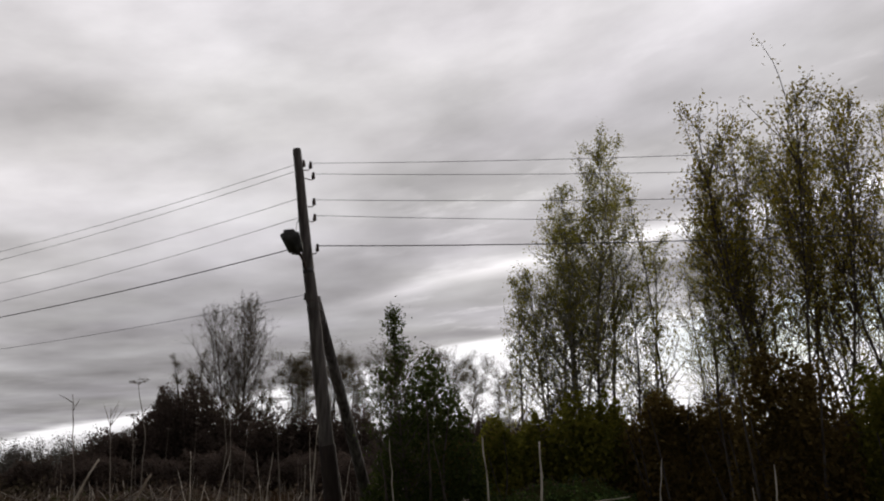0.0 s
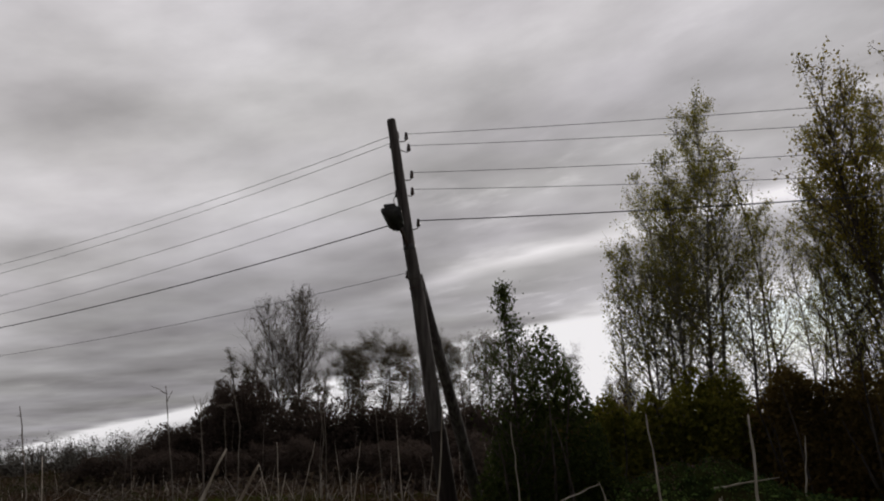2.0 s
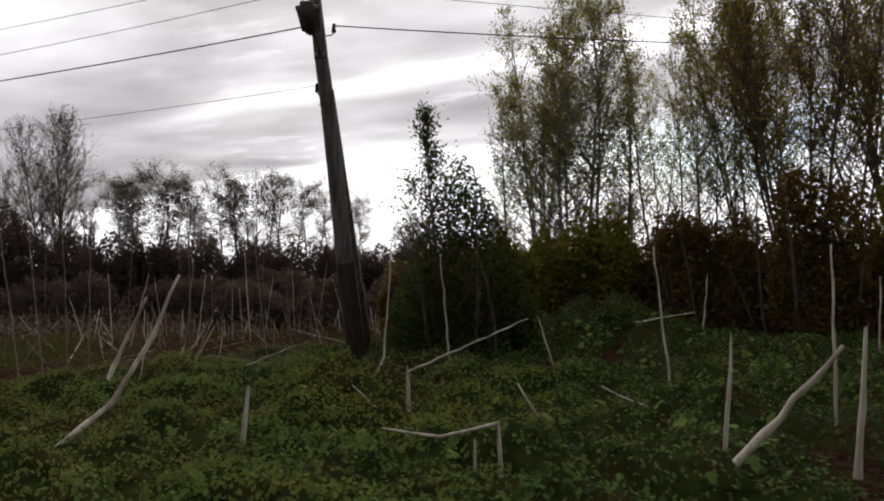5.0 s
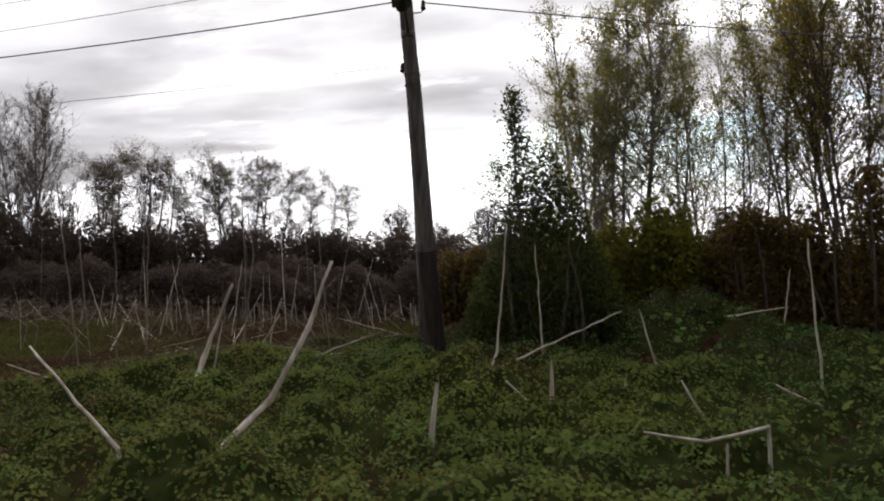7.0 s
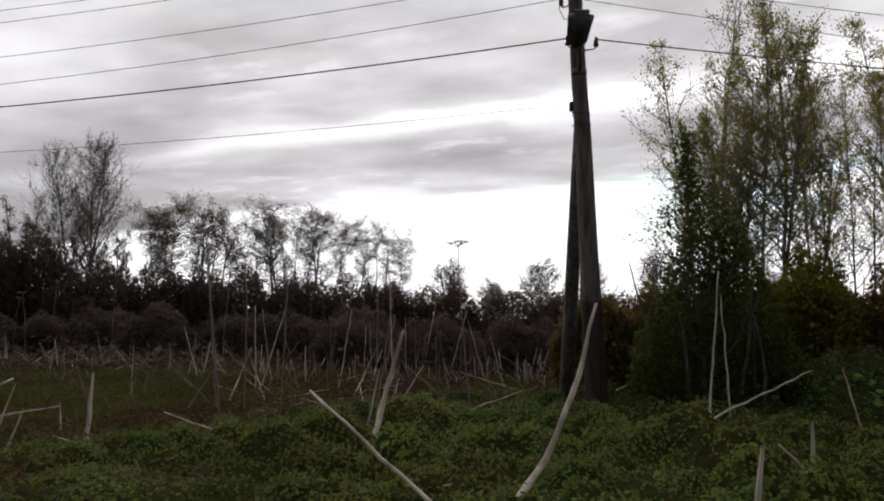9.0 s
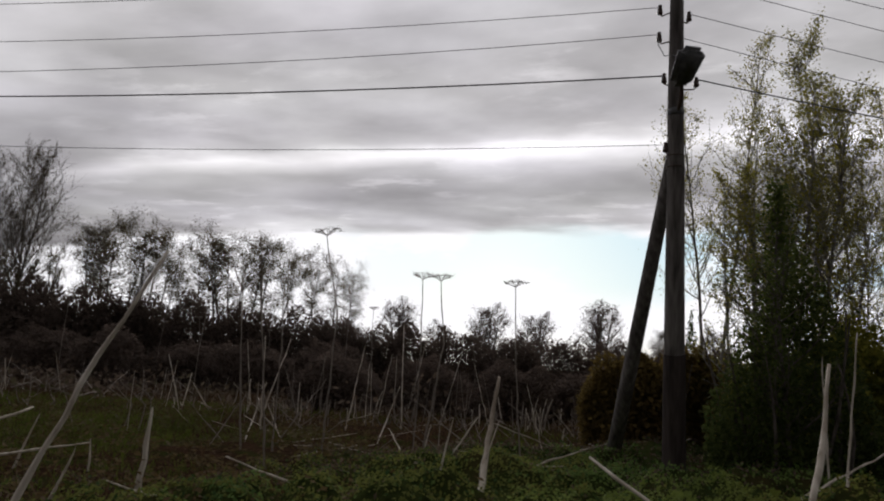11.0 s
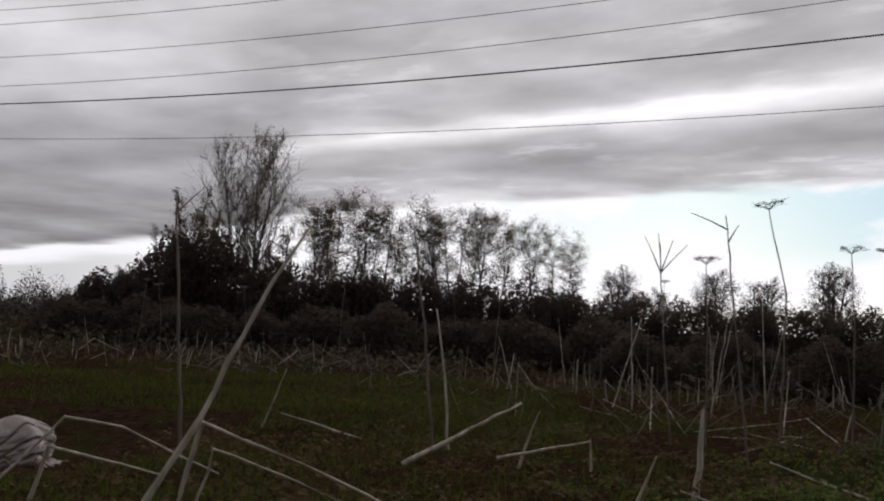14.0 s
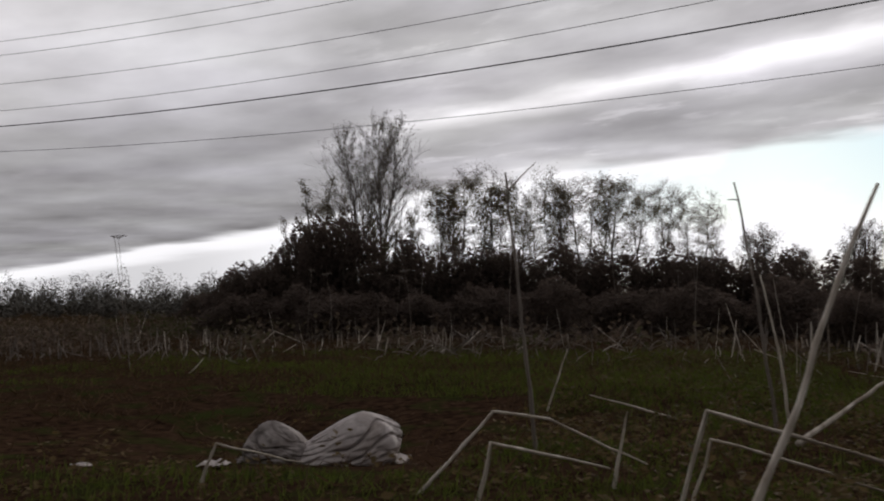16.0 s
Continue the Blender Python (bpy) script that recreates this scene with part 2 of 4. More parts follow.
M_GRASS = material("short_green_grass", (0.058, 0.080, 0.014), (0.130, 0.155, 0.030), 0.5, 0.8, 0, island=0.8, translucent=0.3)
M_STRAW = material("dry_brown_grass", (0.040, 0.023, 0.012), (0.115, 0.070, 0.039), 0.5, 0.9, 0, island=0.8, translucent=0.3)
M_SOIL = material("dark_soil_and_litter", (0.013, 0.0075, 0.005), (0.058, 0.034, 0.021), 7, 0.95, 1.0, third=(0.028, 0.034, 0.010), spec=0.0, broad=0.22)
M_SACK = material("dirty_white_woven_sack", (0.36, 0.315, 0.295), (0.56, 0.50, 0.475), 16, 0.75, 0.25, third=(0.30, 0.25, 0.22))
M_SACK_OLD = material("mud_stained_sack", (0.13, 0.105, 0.092), (0.42, 0.375, 0.35), 6, 0.8, 0.3, third=(0.06, 0.045, 0.036), broad=0.9)


# ---- mesh helpers ----
def mesh_object(name, verts, faces, mat, parent=None, label="", smooth=False):
    me = bpy.data.meshes.new(name)
    me.from_pydata([tuple(map(float, p)) for p in verts], [], faces)
    me.materials.append(mat)
    if smooth:
        me.polygons.foreach_set("use_smooth", [True] * len(me.polygons))
    me.update()
    ob = new(name, me)
    if parent is not None:
        ob.parent = parent
    if label:
        tagged(ob, label)
    return ob


def part(name, bm, mat, parent=None, label="", smooth=True):
    """Links a bmesh as one mesh object under a thing or a part."""
    me = bpy.data.meshes.new(name)
    bm.to_mesh(me)
    bm.free()
    me.materials.append(mat)
    if smooth:
        me.polygons.foreach_set("use_smooth", [True] * len(me.polygons))
    ob = new(name, me)
    if parent is not None:
        ob.parent = parent
    if label:
        tagged(ob, label)
    return ob


def thing(name, x, y, z, label, category, group="", kind=""):
    ob = new(name)
    ob.empty_display_size = 0.2
    ob.location = (x, y, z)
    return tagged(ob, label, category, group, kind)


def tube(V, F, pts, radii, n=6, cap=True):
    """Adds a tapered tube along pts to the lists of vertices and faces."""
    pts = [Vector(p) for p in pts]
    base, side = len(V), None
    for i, p in enumerate(pts):
        d = (pts[min(i + 1, len(pts) - 1)] - pts[max(i - 1, 0)]).normalized()
        if side is None:
            side = d.orthogonal().normalized()
        side = (side - d * side.dot(d)).normalized()
        up = d.cross(side)
        for k in range(n):
            a = 2 * math.pi * k / n
            V.append(p + (side * math.cos(a) + up * math.sin(a)) * radii[i])
    for i in range(len(pts) - 1):
        for k in range(n):
            a, b = base + i * n + k, base + i * n + (k + 1) % n
            F.append((a, b, b + n, a + n))
    if cap:
        F.append(tuple(base + (len(pts) - 1) * n + k for k in range(n)))
        F.append(tuple(base + k for k in reversed(range(n))))


LEAF = np.array([(0, 0, 0), (0.32, 0.42, 0.06), (0, 1, 0), (-0.32, 0.42, 0.06)])
# a lobed leaf with a folded midrib
LOBED = np.array([(0, 0, 0), (0.30, 0.10, 0.05), (0.55, 0.42, 0.02), (0.28, 0.50, 0.07), (0.30, 0.82, 0.02), (0, 1, -0.06), (-0.30, 0.82, 0.02), (-0.28, 0.50, 0.07), (-0.55, 0.42, 0.02), (-0.30, 0.10, 0.05), (0, 0.5, 0)])
LOBED_F = [(0, 1, 10), (1, 2, 3), (1, 3, 10), (3, 4, 10), (4, 5, 10), (5, 6, 10), (6, 7, 10), (7, 9, 10), (7, 8, 9), (9, 0, 10)]


def leaf_mesh(name, centres, sizes, tilts, mat, parent=None, label="", shape=LEAF, faces=((0, 1, 2, 3),), rng=None):
    """Many leaves in one mesh: each at its place, turned at random and tilted from level by its angle."""
    n = len(centres)
    yaw, roll = rng.uniform(0, 2 * math.pi, n), rng.uniform(-0.6, 0.6, n)
    ct, st, cy, sy, cr, sr = np.cos(tilts), np.sin(tilts), np.cos(yaw), np.sin(yaw), np.cos(roll), np.sin(roll)
    P = shape[None, :, :] * sizes[:, None, None]
    x, y, z = P[..., 0], P[..., 1], P[..., 2]
    x, z = x * cr[:, None] + z * sr[:, None], z * cr[:, None] - x * sr[:, None]
    y, z = y * ct[:, None] - z * st[:, None], y * st[:, None] + z * ct[:, None]
    x, y = x * cy[:, None] - y * sy[:, None], x * sy[:, None] + y * cy[:, None]
    V = np.stack([x, y, z], -1) + centres[:, None, :]
    k = shape.shape[0]
    me = bpy.data.meshes.new(name)
    fs = [tuple(i * k + v for v in f) for i in range(n) for f in faces]
    me.from_pydata(V.reshape(-1, 3).tolist(), [], fs)
    me.materials.append(mat)
    ob = new(name, me)
    if parent is not None:
        ob.parent = parent
    if label:
        tagged(ob, label)
    return ob


# ---- the ground ----
def lift(x, y):
    """Height of the ground: level, with a mound, a hollow and small swells."""
    g = 0.75 * math.exp(-(((x - 4.1) / 1.35) ** 2 + ((y - 1.1) / 1.6) ** 2))
    g -= 0.38 * math.exp(-(((x + 14.2) / 3.2) ** 2 + ((y - 0.3) / 2.4) ** 2))
    near = math.exp(-((x + 3) ** 2 + (y - 2) ** 2) / 900)
    return g + near * (0.10 * noise.noise((x * 0.45, y * 0.45, 0.0)) + 0.04 * noise.noise((x * 1.7, y * 1.7, 3.0)))


def graded(lo, hi, step, far):
    a = list(np.arange(lo, hi + 1e-6, step))
    d, x = step, hi
    while x < far:
        d *= 1.35
        x += d
        a.append(x)
    d, x = step, lo
    while x > -far:
        d *= 1.35
        x -= d
        a.insert(0, x)
    return a


gx, gy = graded(-26, 12, 0.35, 2500), graded(-17, 16, 0.35, 2500)
gv = [(x, y, lift(x, y)) for y in gy for x in gx]
gf = [(j * len(gx) + i, j * len(gx) + i + 1, (j + 1) * len(gx) + i + 1, (j + 1) * len(gx) + i) for j in range(len(gy) - 1) for i in range(len(gx) - 1)]
tagged(mesh_object("ground", gv, gf, M_SOIL, smooth=True), "dark soil with plant litter, uneven and damp", "ground", kind="structure")


# ---- trees ----
def branch_points(rng, start, way, length, steps, wander, rise):
    """A wandering line that bends upwards by rise."""
    p, d, out = Vector(start), Vector(way).normalized(), [Vector(start)]
    for _ in range(steps):
        d = (d + Vector(rng.normal(0, wander, 3)) + Vector((0, 0, rise))).normalized()
        p = p + d * (length / steps)
        out.append(p.copy())
    return out


def tree(name, x, y, label, category, height, seed, stems=1, spread=0.25, limbs=14, limb_len=0.28, limb_up=0.8, first=0.25, twigs=6, per_twig=5, leaf=0.07,
         trunk_r=0.06, bark=None, leaf_mat=None, group="", lean=0.0, flat=False, bare_top=False, droop=0.0, thick=1.0, scatter=0.6, rise=0.10, shoots=0, twig_r=0.0, cone=0.6):
    """A tapered trunk or several, limbs, twigs and a crown of single leaves."""
    rng = np.random.default_rng(seed)
    V, F, spots, twig_ends = [], [], [], []
    for s in range(stems):
        h = height * (1.0 if s == 0 else rng.uniform(0.72, 0.95))
        ang = seed + s * 2.4 + rng.uniform(-0.5, 0.5)
        off = 0.0 if stems == 1 else rng.uniform(0.1, 0.35)
        way = Vector((math.cos(ang) * spread * (0.3 if s == 0 else 1.0) * 0.5 + lean, math.sin(ang) * spread * 0.4, 1.0))
        pts = branch_points(rng, (math.cos(ang) * off, math.sin(ang) * off, -0.08), way, h * 1.02, 12, 0.035, 0.04)
        k = h / pts[-1].z
        pts = [Vector((q.x, q.y, q.z * k if q.z > 0 else q.z)) for q in pts]
        rad = [trunk_r * thick * (1 - i / 12.6) ** 0.85 + 0.004 for i in range(13)]
        tube(V, F, pts, rad, 7)
        for b in range(limbs):
            f = first + (1 - first) * ((b + rng.uniform(0, 1)) / limbs) ** 0.9
            f = min(f, 0.985)
            i = min(int(f * 12), 11)
            o = pts[i].lerp(pts[i + 1], f * 12 - i)
            a = rng.uniform(0, 2 * math.pi)
            shape = (1.05 - f) ** cone if not flat else (0.35 + 0.9 * f)
            ln = height * limb_len * max(shape, 0.22 if cone < 1 else 0.08) * rng.uniform(0.7, 1.25)
            if bare_top and f > 0.8:
                ln *= 1.2
            d = Vector((math.cos(a), math.sin(a), limb_up * rng.uniform(0.7, 1.4)))
            bp = branch_points(rng, o, d, ln, 5, 0.12, rise - droop)
            br = max(rad[i] * 0.45, 0.006)
            tube(V, F, bp, [br * (1 - j / 5.6) + 0.003 for j in range(6)], 4, False)
            for w in range(twigs):
                j = rng.integers(1, 6)
                td = Vector(rng.normal(0, 1, 3)) * 0.8 + (bp[j] - bp[j - 1]).normalized() + Vector((0, 0, 0.45 - droop * 4))
                tp = branch_points(rng, bp[j], td, ln * rng.uniform(0.25, 0.5), 2, 0.17, 0.05 - droop)
                tr = twig_r or 0.006 * thick
                tube(V, F, tp, [tr, tr * 0.8, tr * 0.5], 3, False)
                for q in (tp[1], tp[1].lerp(tp[2], 0.5), tp[2]):
                    spots.append((q, f))
            spots += [(q, f) for q in bp[3:]]
        spots += [(q, 0.97) for q in pts[-3:]]
        # long leafy shoots out of the crown
        for _ in range(shoots):
            f = rng.uniform(0.5, 0.92)
            i = min(int(f * 12), 11)
            a = rng.uniform(0, 2 * math.pi)
            sp = branch_points(rng, pts[i], (math.cos(a) * 0.42, math.sin(a) * 0.42, 1.0), height * rng.uniform(0.11, 0.23), 7, 0.06, 0.02)
            tube(V, F, sp, [0.012 * (1 - j / 8.2) + 0.002 for j in range(8)], 4, False)
            spots += [(q, f) for q in sp[2:]] * 2 + [(sp[j].lerp(sp[j + 1], 0.5), f) for j in range(2, 7)]
    base = thing(name, x, y, lift(x, y), label, category, group)
    mesh_object("trunk", V, F, bark or M_BARK, base, smooth=True)
    pos = []
    for q, f in spots:
        for _ in range(rng.poisson(per_twig * (0.4 + 1.0 * f * f) if flat else per_twig)):
            pos.append(np.array(q) + rng.normal(0, leaf * scatter * 2.2, 3))
    pos = np.array(pos) if pos else np.zeros((1, 3))
    pos = pos[pos[:, 2] > 0.1]
    n = len(pos)
    leaf_mesh("crown", pos, leaf * rng.uniform(0.6, 1.35, n), rng.uniform(-1.4, 0.9, n), leaf_mat or M_LEAF_BIRCH, base, rng=rng)
    return base


def bush(name, x, y, label, category, width, depth, height, seed, count, leaf, mat, group="", stems=14, peak=0.0):
    """A dense shrub: many stems from the ground and leaves through its uneven body."""
    rng = np.random.default_rng(seed)
    base = thing(name, x, y, lift(x, y), label, category, group)
    V, F = [], []
    for _ in range(stems):
        a, r = rng.uniform(0, 2 * math.pi), rng.uniform(0, 1) ** 0.5
        s = Vector((math.cos(a) * r * width * 0.35, math.sin(a) * r * depth * 0.35, -0.05))
        pts = branch_points(rng, s, (s.x * 0.5 / max(width, 0.1), s.y * 0.5 / max(depth, 0.1), 1), height * rng.uniform(0.45, 0.78), 5, 0.08, 0.03)
        tube(V, F, pts, [0.03 * (1 - i / 5.8) * max(height / 3, 0.5) + 0.003 for i in range(6)], 5, False)
    tagged(mesh_object("branching", V, F, M_BARK, base, smooth=True), kind="stuff")
    pos, sd = [], seed * 3.7
    while len(pos) < count:
        q = rng.uniform(-1, 1, 3)
        q[2] = rng.uniform(0, 1)
        ang = math.atan2(q[1], q[0])
        top = 0.74 + 0.34 * noise.noise((q[0] * 2.2 + sd, q[1] * 2.2, 1.0)) + 0.07 * noise.noise((q[0] * 7 + sd, q[1] * 7, 5.0))
        if peak:
            top = max(top * 0.6, 1.05 - peak * math.hypot(q[0], q[1]))
        edge = 0.85 + 0.3 * noise.noise((math.cos(ang) * 1.5 + sd, math.sin(ang) * 1.5, q[2] * 2))
        rr = math.hypot(q[0], q[1]) / edge
        if q[2] < top * math.sqrt(max(1 - rr ** 3, 0)) and rng.uniform() < 0.25 + 0.75 * max(rr, q[2] / top) ** 2:
            pos.append((q[0] * width / 2, q[1] * depth / 2, q[2] * height))
    pos = np.array(pos)
    leaf_mesh("foliage", pos, leaf * rng.uniform(0.6, 1.4, len(pos)), rng.uniform(-1.3, 1.0, len(pos)), mat, base, rng=rng)
    return base


rnd = random.Random(7)


def put(ob, x, y, s=1.0, sz=None, turn=None, tip=0.0):
    """A copy of a thing on the ground, turned and scaled."""
    t = rnd.uniform(0, 360) if turn is None else turn
    m = pose(x, y, lift(x, y), tip, 0, t) @ Matrix.Diagonal((s, s, sz or s, 1))
    return copy_thing(ob, m)


# the birches behind the pole
BIRCH = "birch with pale trunk and thin yellow-green autumn leaves"
tree("birch", 4.35, 5.4, BIRCH, "tree", 8.8, 19, 3, 0.22, 46, 0.24, 0.75, 0.33, 12, 3.4, 0.053, 0.05, M_BIRCH, M_LEAF_BIRCH, "birch grove", shoots=5)
tree("birch", 3.65, 5.0, BIRCH, "tree", 7.2, 12, 3, 0.42, 34, 0.23, 0.7, 0.30, 11, 3.1, 0.052, 0.042, M_BIRCH, M_LEAF_BIRCH, "birch grove", shoots=4)
tree("birch", 3.15, 4.6, BIRCH, "tree", 5.4, 15, 2, 0.24, 24, 0.18, 0.95, 0.2, 9, 2.6, 0.052, 0.033, M_BIRCH, M_LEAF_BIRCH, "birch grove", shoots=4)
tree("birch", 5.25, 5.7, BIRCH, "tree", 6.6, 13, 3, 0.55, 34, 0.24, 0.7, 0.30, 10, 2.9, 0.052, 0.040, M_BIRCH, M_LEAF_BIRCH, "birch grove", shoots=4)
tree("birch", 3.5, 8.0, BIRCH, "tree", 9.7, 18, 2, 0.10, 36, 0.20, 0.75, 0.34, 10, 3.1, 0.054, 0.045, M_BIRCH, M_LEAF_BIRCH, "birch grove", shoots=4)
tree("aspen_sapling", 6.05, 6.0, "thin aspen sapling with a leafy tip", "tree", 7.7, 17, 1, 0.05, 22, 0.07, 1.2, 0.3, 6, 3.4, 0.06, 0.03, M_BARK, M_LEAF_BIRCH)
aspen = tree("aspen", 8.6, 6.8, "slender aspen with sparse yellowing leaves", "tree", 8.8, 14, 2, 0.45, 30, 0.24, 0.65, 0.28, 10, 3.3, 0.058, 0.036, M_BARK, M_LEAF_BIRCH, "aspens behind the birches", shoots=4)
for ax, ay, s in ((7.3, 7.6, 0.80), (9.9, 7.6, 1.0), (11.2, 6.8, 1.03), (10.6, 9.4, 1.0), (6.6, 8.8, 0.72), (7.15, 5.9, 0.70), (8.0, 5.4, 0.78)):
    put(aspen, ax, ay, s)
# tall willows with upright leafy shoots
WILLOW = "tall willow with upright leafy shoots, olive green"
willow = tree("willow", 8.55, 3.6, WILLOW, "tree", 8.7, 21, 7, 0.62, 17, 0.25, 1.1, 0.30, 12, 2.4, 0.068, 0.034, M_BARK, M_LEAF_WILLOW, "willows", shoots=24)
tree("willow", 10.9, 4.2, WILLOW, "tree", 8.6, 22, 7, 0.62, 17, 0.25, 1.1, 0.30, 12, 2.4, 0.068, 0.034, M_BARK, M_LEAF_WILLOW, "willows", shoots=24)
put(willow, 13.0, 4.6, 1.1)
# dense scrub under the trees
SCRUB = "dense dark green scrub under the trees"
for i, (bx, by, bw, bh) in enumerate(((0.9, 5.2, 2.4, 2.3), (2.3, 5.8, 2.3, 2.4), (2.9, 3.1, 2.2, 2.5), (4.4, 3.4, 2.7, 3.1), (6.2, 2.9, 3.2, 3.2), (8.0, 2.0, 2.8, 3.7), (10.0, 2.2, 2.9, 3.7), (12.2, 2.4, 3.0, 4.0))):
    bush("scrub_bush", bx, by, SCRUB, "bush", bw, 2.2, bh, 29 + i, 18000 if i < 7 else 9000, 0.098, (M_LEAF_SCRUB, M_LEAF_SCRUB, M_LEAF_OLIVE, M_LEAF_OLIVE)[i % 4], "scrub under the trees")
# the young tree beside the pole
tree("young_birch", 1.55, 0.25, "young leafy birch beside the wooden pole", "tree", 4.05, 41, 1, 0.03, 56, 0.30, 0.85, 0.10, 7, 2.5, 0.060, 0.03, M_BARK, M_LEAF_SHRUB, cone=1.0)
bush("leafy_shrub", 1.85, 0.7, "dark leafy shrub beside the wooden pole", "bush", 2.9, 1.8, 3.4, 42, 16000, 0.078, M_LEAF_SHRUB, peak=0.70)

# ---- the far side of the field ----
tree("bare_poplar", -28.1, 43.6, "tall almost bare poplar with many ascending branches", "tree", 13.5, 51, 3, 0.40, 50, 0.40, 0.95, 0.20, 24, 0.35, 0.10, 0.085, M_BARK, M_LEAF_ALDER, thick=1.3, rise=0.13, twig_r=0.009, cone=0.6)
spire = tree("poplar", -32.2, 42.8, "narrow poplar with brown thinning leaves", "tree", 9.9, 52, 3, 0.24, 26, 0.17, 1.0, 0.08, 8, 3.0, 0.11, 0.09, M_BARK, M_LEAF_ALDER, thick=1.5, twig_r=0.011)
for ax, ay, s in ((-30.6, 42.0, 0.86), (-34.0, 43.5, 0.72), (-25.6, 43.4, 0.76), (-29.2, 41.2, 0.66), (-26.6, 41.0, 0.66)):
    put(spire, ax, ay, s)
ALDER = "slender alder with a flat thin crown"
alders = [tree("alder", (-22.7, -20.6, -14.6, -12.6)[i], 44.0 + 0.6 * (i % 3), ALDER, "tree", 9.3 - 0.2 * i, 60 + i, 1, 0.08, 26, 0.125, 0.20, 0.40, 10, 5.4, 0.086, 0.055, M_BARK, M_LEAF_ALDER, "row of alders", flat=True, thick=1.6, scatter=1.0, rise=0.04, twig_r=0.010) for i in range(4)]
for ax, s in ((-24.3, 0.92), (-23.5, 0.97), (-22.0, 1.0), (-21.4, 0.98), (-19.8, 0.95), (-19.0, 0.93), (-23.0, 0.9), (-20.2, 0.97), (-22.4, 0.93), (-16.2, 0.9), (-15.5, 0.97), (-13.8, 0.99), (-13.1, 0.96), (-11.9, 0.95), (-11.1, 0.90), (-10.4, 0.86), (-14.1, 0.9),
              (-14.9, 0.95), (-17.4, 0.66), (-18.2, 0.78), (-17.0, 0.74), (-9.4, 0.84), (-8.6, 0.82), (-7.5, 0.80), (-6.5, 0.76), (-5.6, 0.70)):
    put(alders[rnd.randrange(4)], ax, 44.5 + rnd.uniform(-1.5, 1.5), s)
rt = tree("round_tree", 13.8, 55.2, "round dense tree at the far wood's edge", "tree", 6.8, 71, 3, 0.30, 34, 0.34, 0.55, 0.22, 7, 3.0, 0.115, 0.10, M_BARK, M_LEAF_HEDGE, "trees at the wood's edge", thick=1.6, cone=0.45)
for ax, ay, s in ((-2.8, 46.5, 0.78), (3.4, 47.2, 0.80), (7.6, 51, 0.78), (19.5, 56, 0.75), (25, 58, 0.8), (0.4, 50, 0.62), (-37.5, 45, 0.6)):
    put(rt, ax, ay, s)
THICKET = "dark brown-green thicket at the field's far edge"
thick_a = [bush("thicket_bush", -34 + 4.6 * i, 36.5 + (i % 2), THICKET, "bush", 6.4, 4.0, 4.4, 80 + i, 8500, 0.19, M_LEAF_HEDGE, "thicket at the field's edge", 10) for i in range(4)]
for i, (bx, by, s, hz) in enumerate(((-37, 40, 0.8, 0.95), (-31.5, 39, 1.1, 1.80), (-27.5, 38, 1.1, 1.80), (-34, 40, 1.0, 1.2), (-29.5, 37, 0.9, 1.75), (-24.3, 39, 1.0, 1.45), (-21, 37, 1.0, 1.25), (-18, 38, 1.0, 1.20), (-15, 37, 1.0, 1.2), (-12, 38, 1.0, 1.12), (-9, 37, 1.0, 1.08),
                                 (-6, 38, 1.0, 1.02), (-3, 38, 1.0, 0.98), (0.5, 38, 1.0, 0.95), (4, 39, 1.0, 0.92), (7.5, 40, 1.0, 0.92), (11, 41, 1.0, 0.92), (15, 42, 1.0, 0.92), (19, 42, 1.0, 0.92), (23.5, 43, 1.0, 0.92),
                                 (-42, 44, 0.9, 0.55), (-19.5, 42, 1.0, 1.15), (-13.5, 42, 1.0, 1.1), (-7.5, 42, 1.0, 1.0), (-33, 36, 1.0, 0.9), (-36, 38, 0.8, 0.75))):
    put(thick_a[i % 4], bx, by, s, hz)
# low dark undergrowth before it, nearer behind the pole
for i in range(9):
    put(thick_a[(i * 3 + 1) % 4], -26.5 + 2.6 * i, 21.5 + 1.2 * math.sin(i * 2.3) - 0.3 * i, 0.72, 0.50 + 0.05 * math.sin(i * 1.7))
for i in range(7):
    put(thick_a[(i * 3 + 2) % 4], -5.0 + 2.4 * i, 12.5 + 1.0 * math.sin(i * 1.9), 0.60, 0.42 + 0.04 * math.sin(i * 2.9))
bush("spruce", 17.7, 45.5, "small dark narrow spruce", "tree", 1.9, 1.9, 6.3, 95, 2600, 0.2, M_LEAF_SHRUB, stems=1, peak=1.0)
# distant woods on the skyline
rg = np.random.default_rng(99)
cs = []
for i in range(350):
    cx, cy, ch = (rg.uniform(-150, 110) if i < 160 else rg.uniform(-135, -45)), rg.uniform(95, 125), rg.uniform(3.2, 7.6)
    if i >= 290:
        cx, cy, ch = rg.uniform(-95, -38), rg.uniform(52, 88), rg.uniform(1.4, 2.6)
    cw = ch * rg.uniform(0.20, 0.42) * (2.2 if i >= 290 else 1)
    q = rg.normal(0, 1, (300, 3))
    q /= np.linalg.norm(q, axis=1)[:, None]
    q *= rg.uniform(0.02, 1.0, (300, 1)) ** 0.6
    taper = 1.0 - 0.45 * np.clip(q[:, 2], 0, 1)
    cs.append(np.stack([cx + q[:, 0] * cw * taper, cy + q[:, 1] * cw * taper, np.abs(ch * 0.48 + q[:, 2] * ch * 0.52)], 1))
cs = np.concatenate(cs)
tagged(leaf_mesh("far_woods", cs, rg.uniform(0.17, 0.40, len(cs)), rg.uniform(-1.3, 1.3, len(cs)), M_LEAF_FAR, rng=rg), "distant mixed woods along the skyline", "woods", kind="stuff")

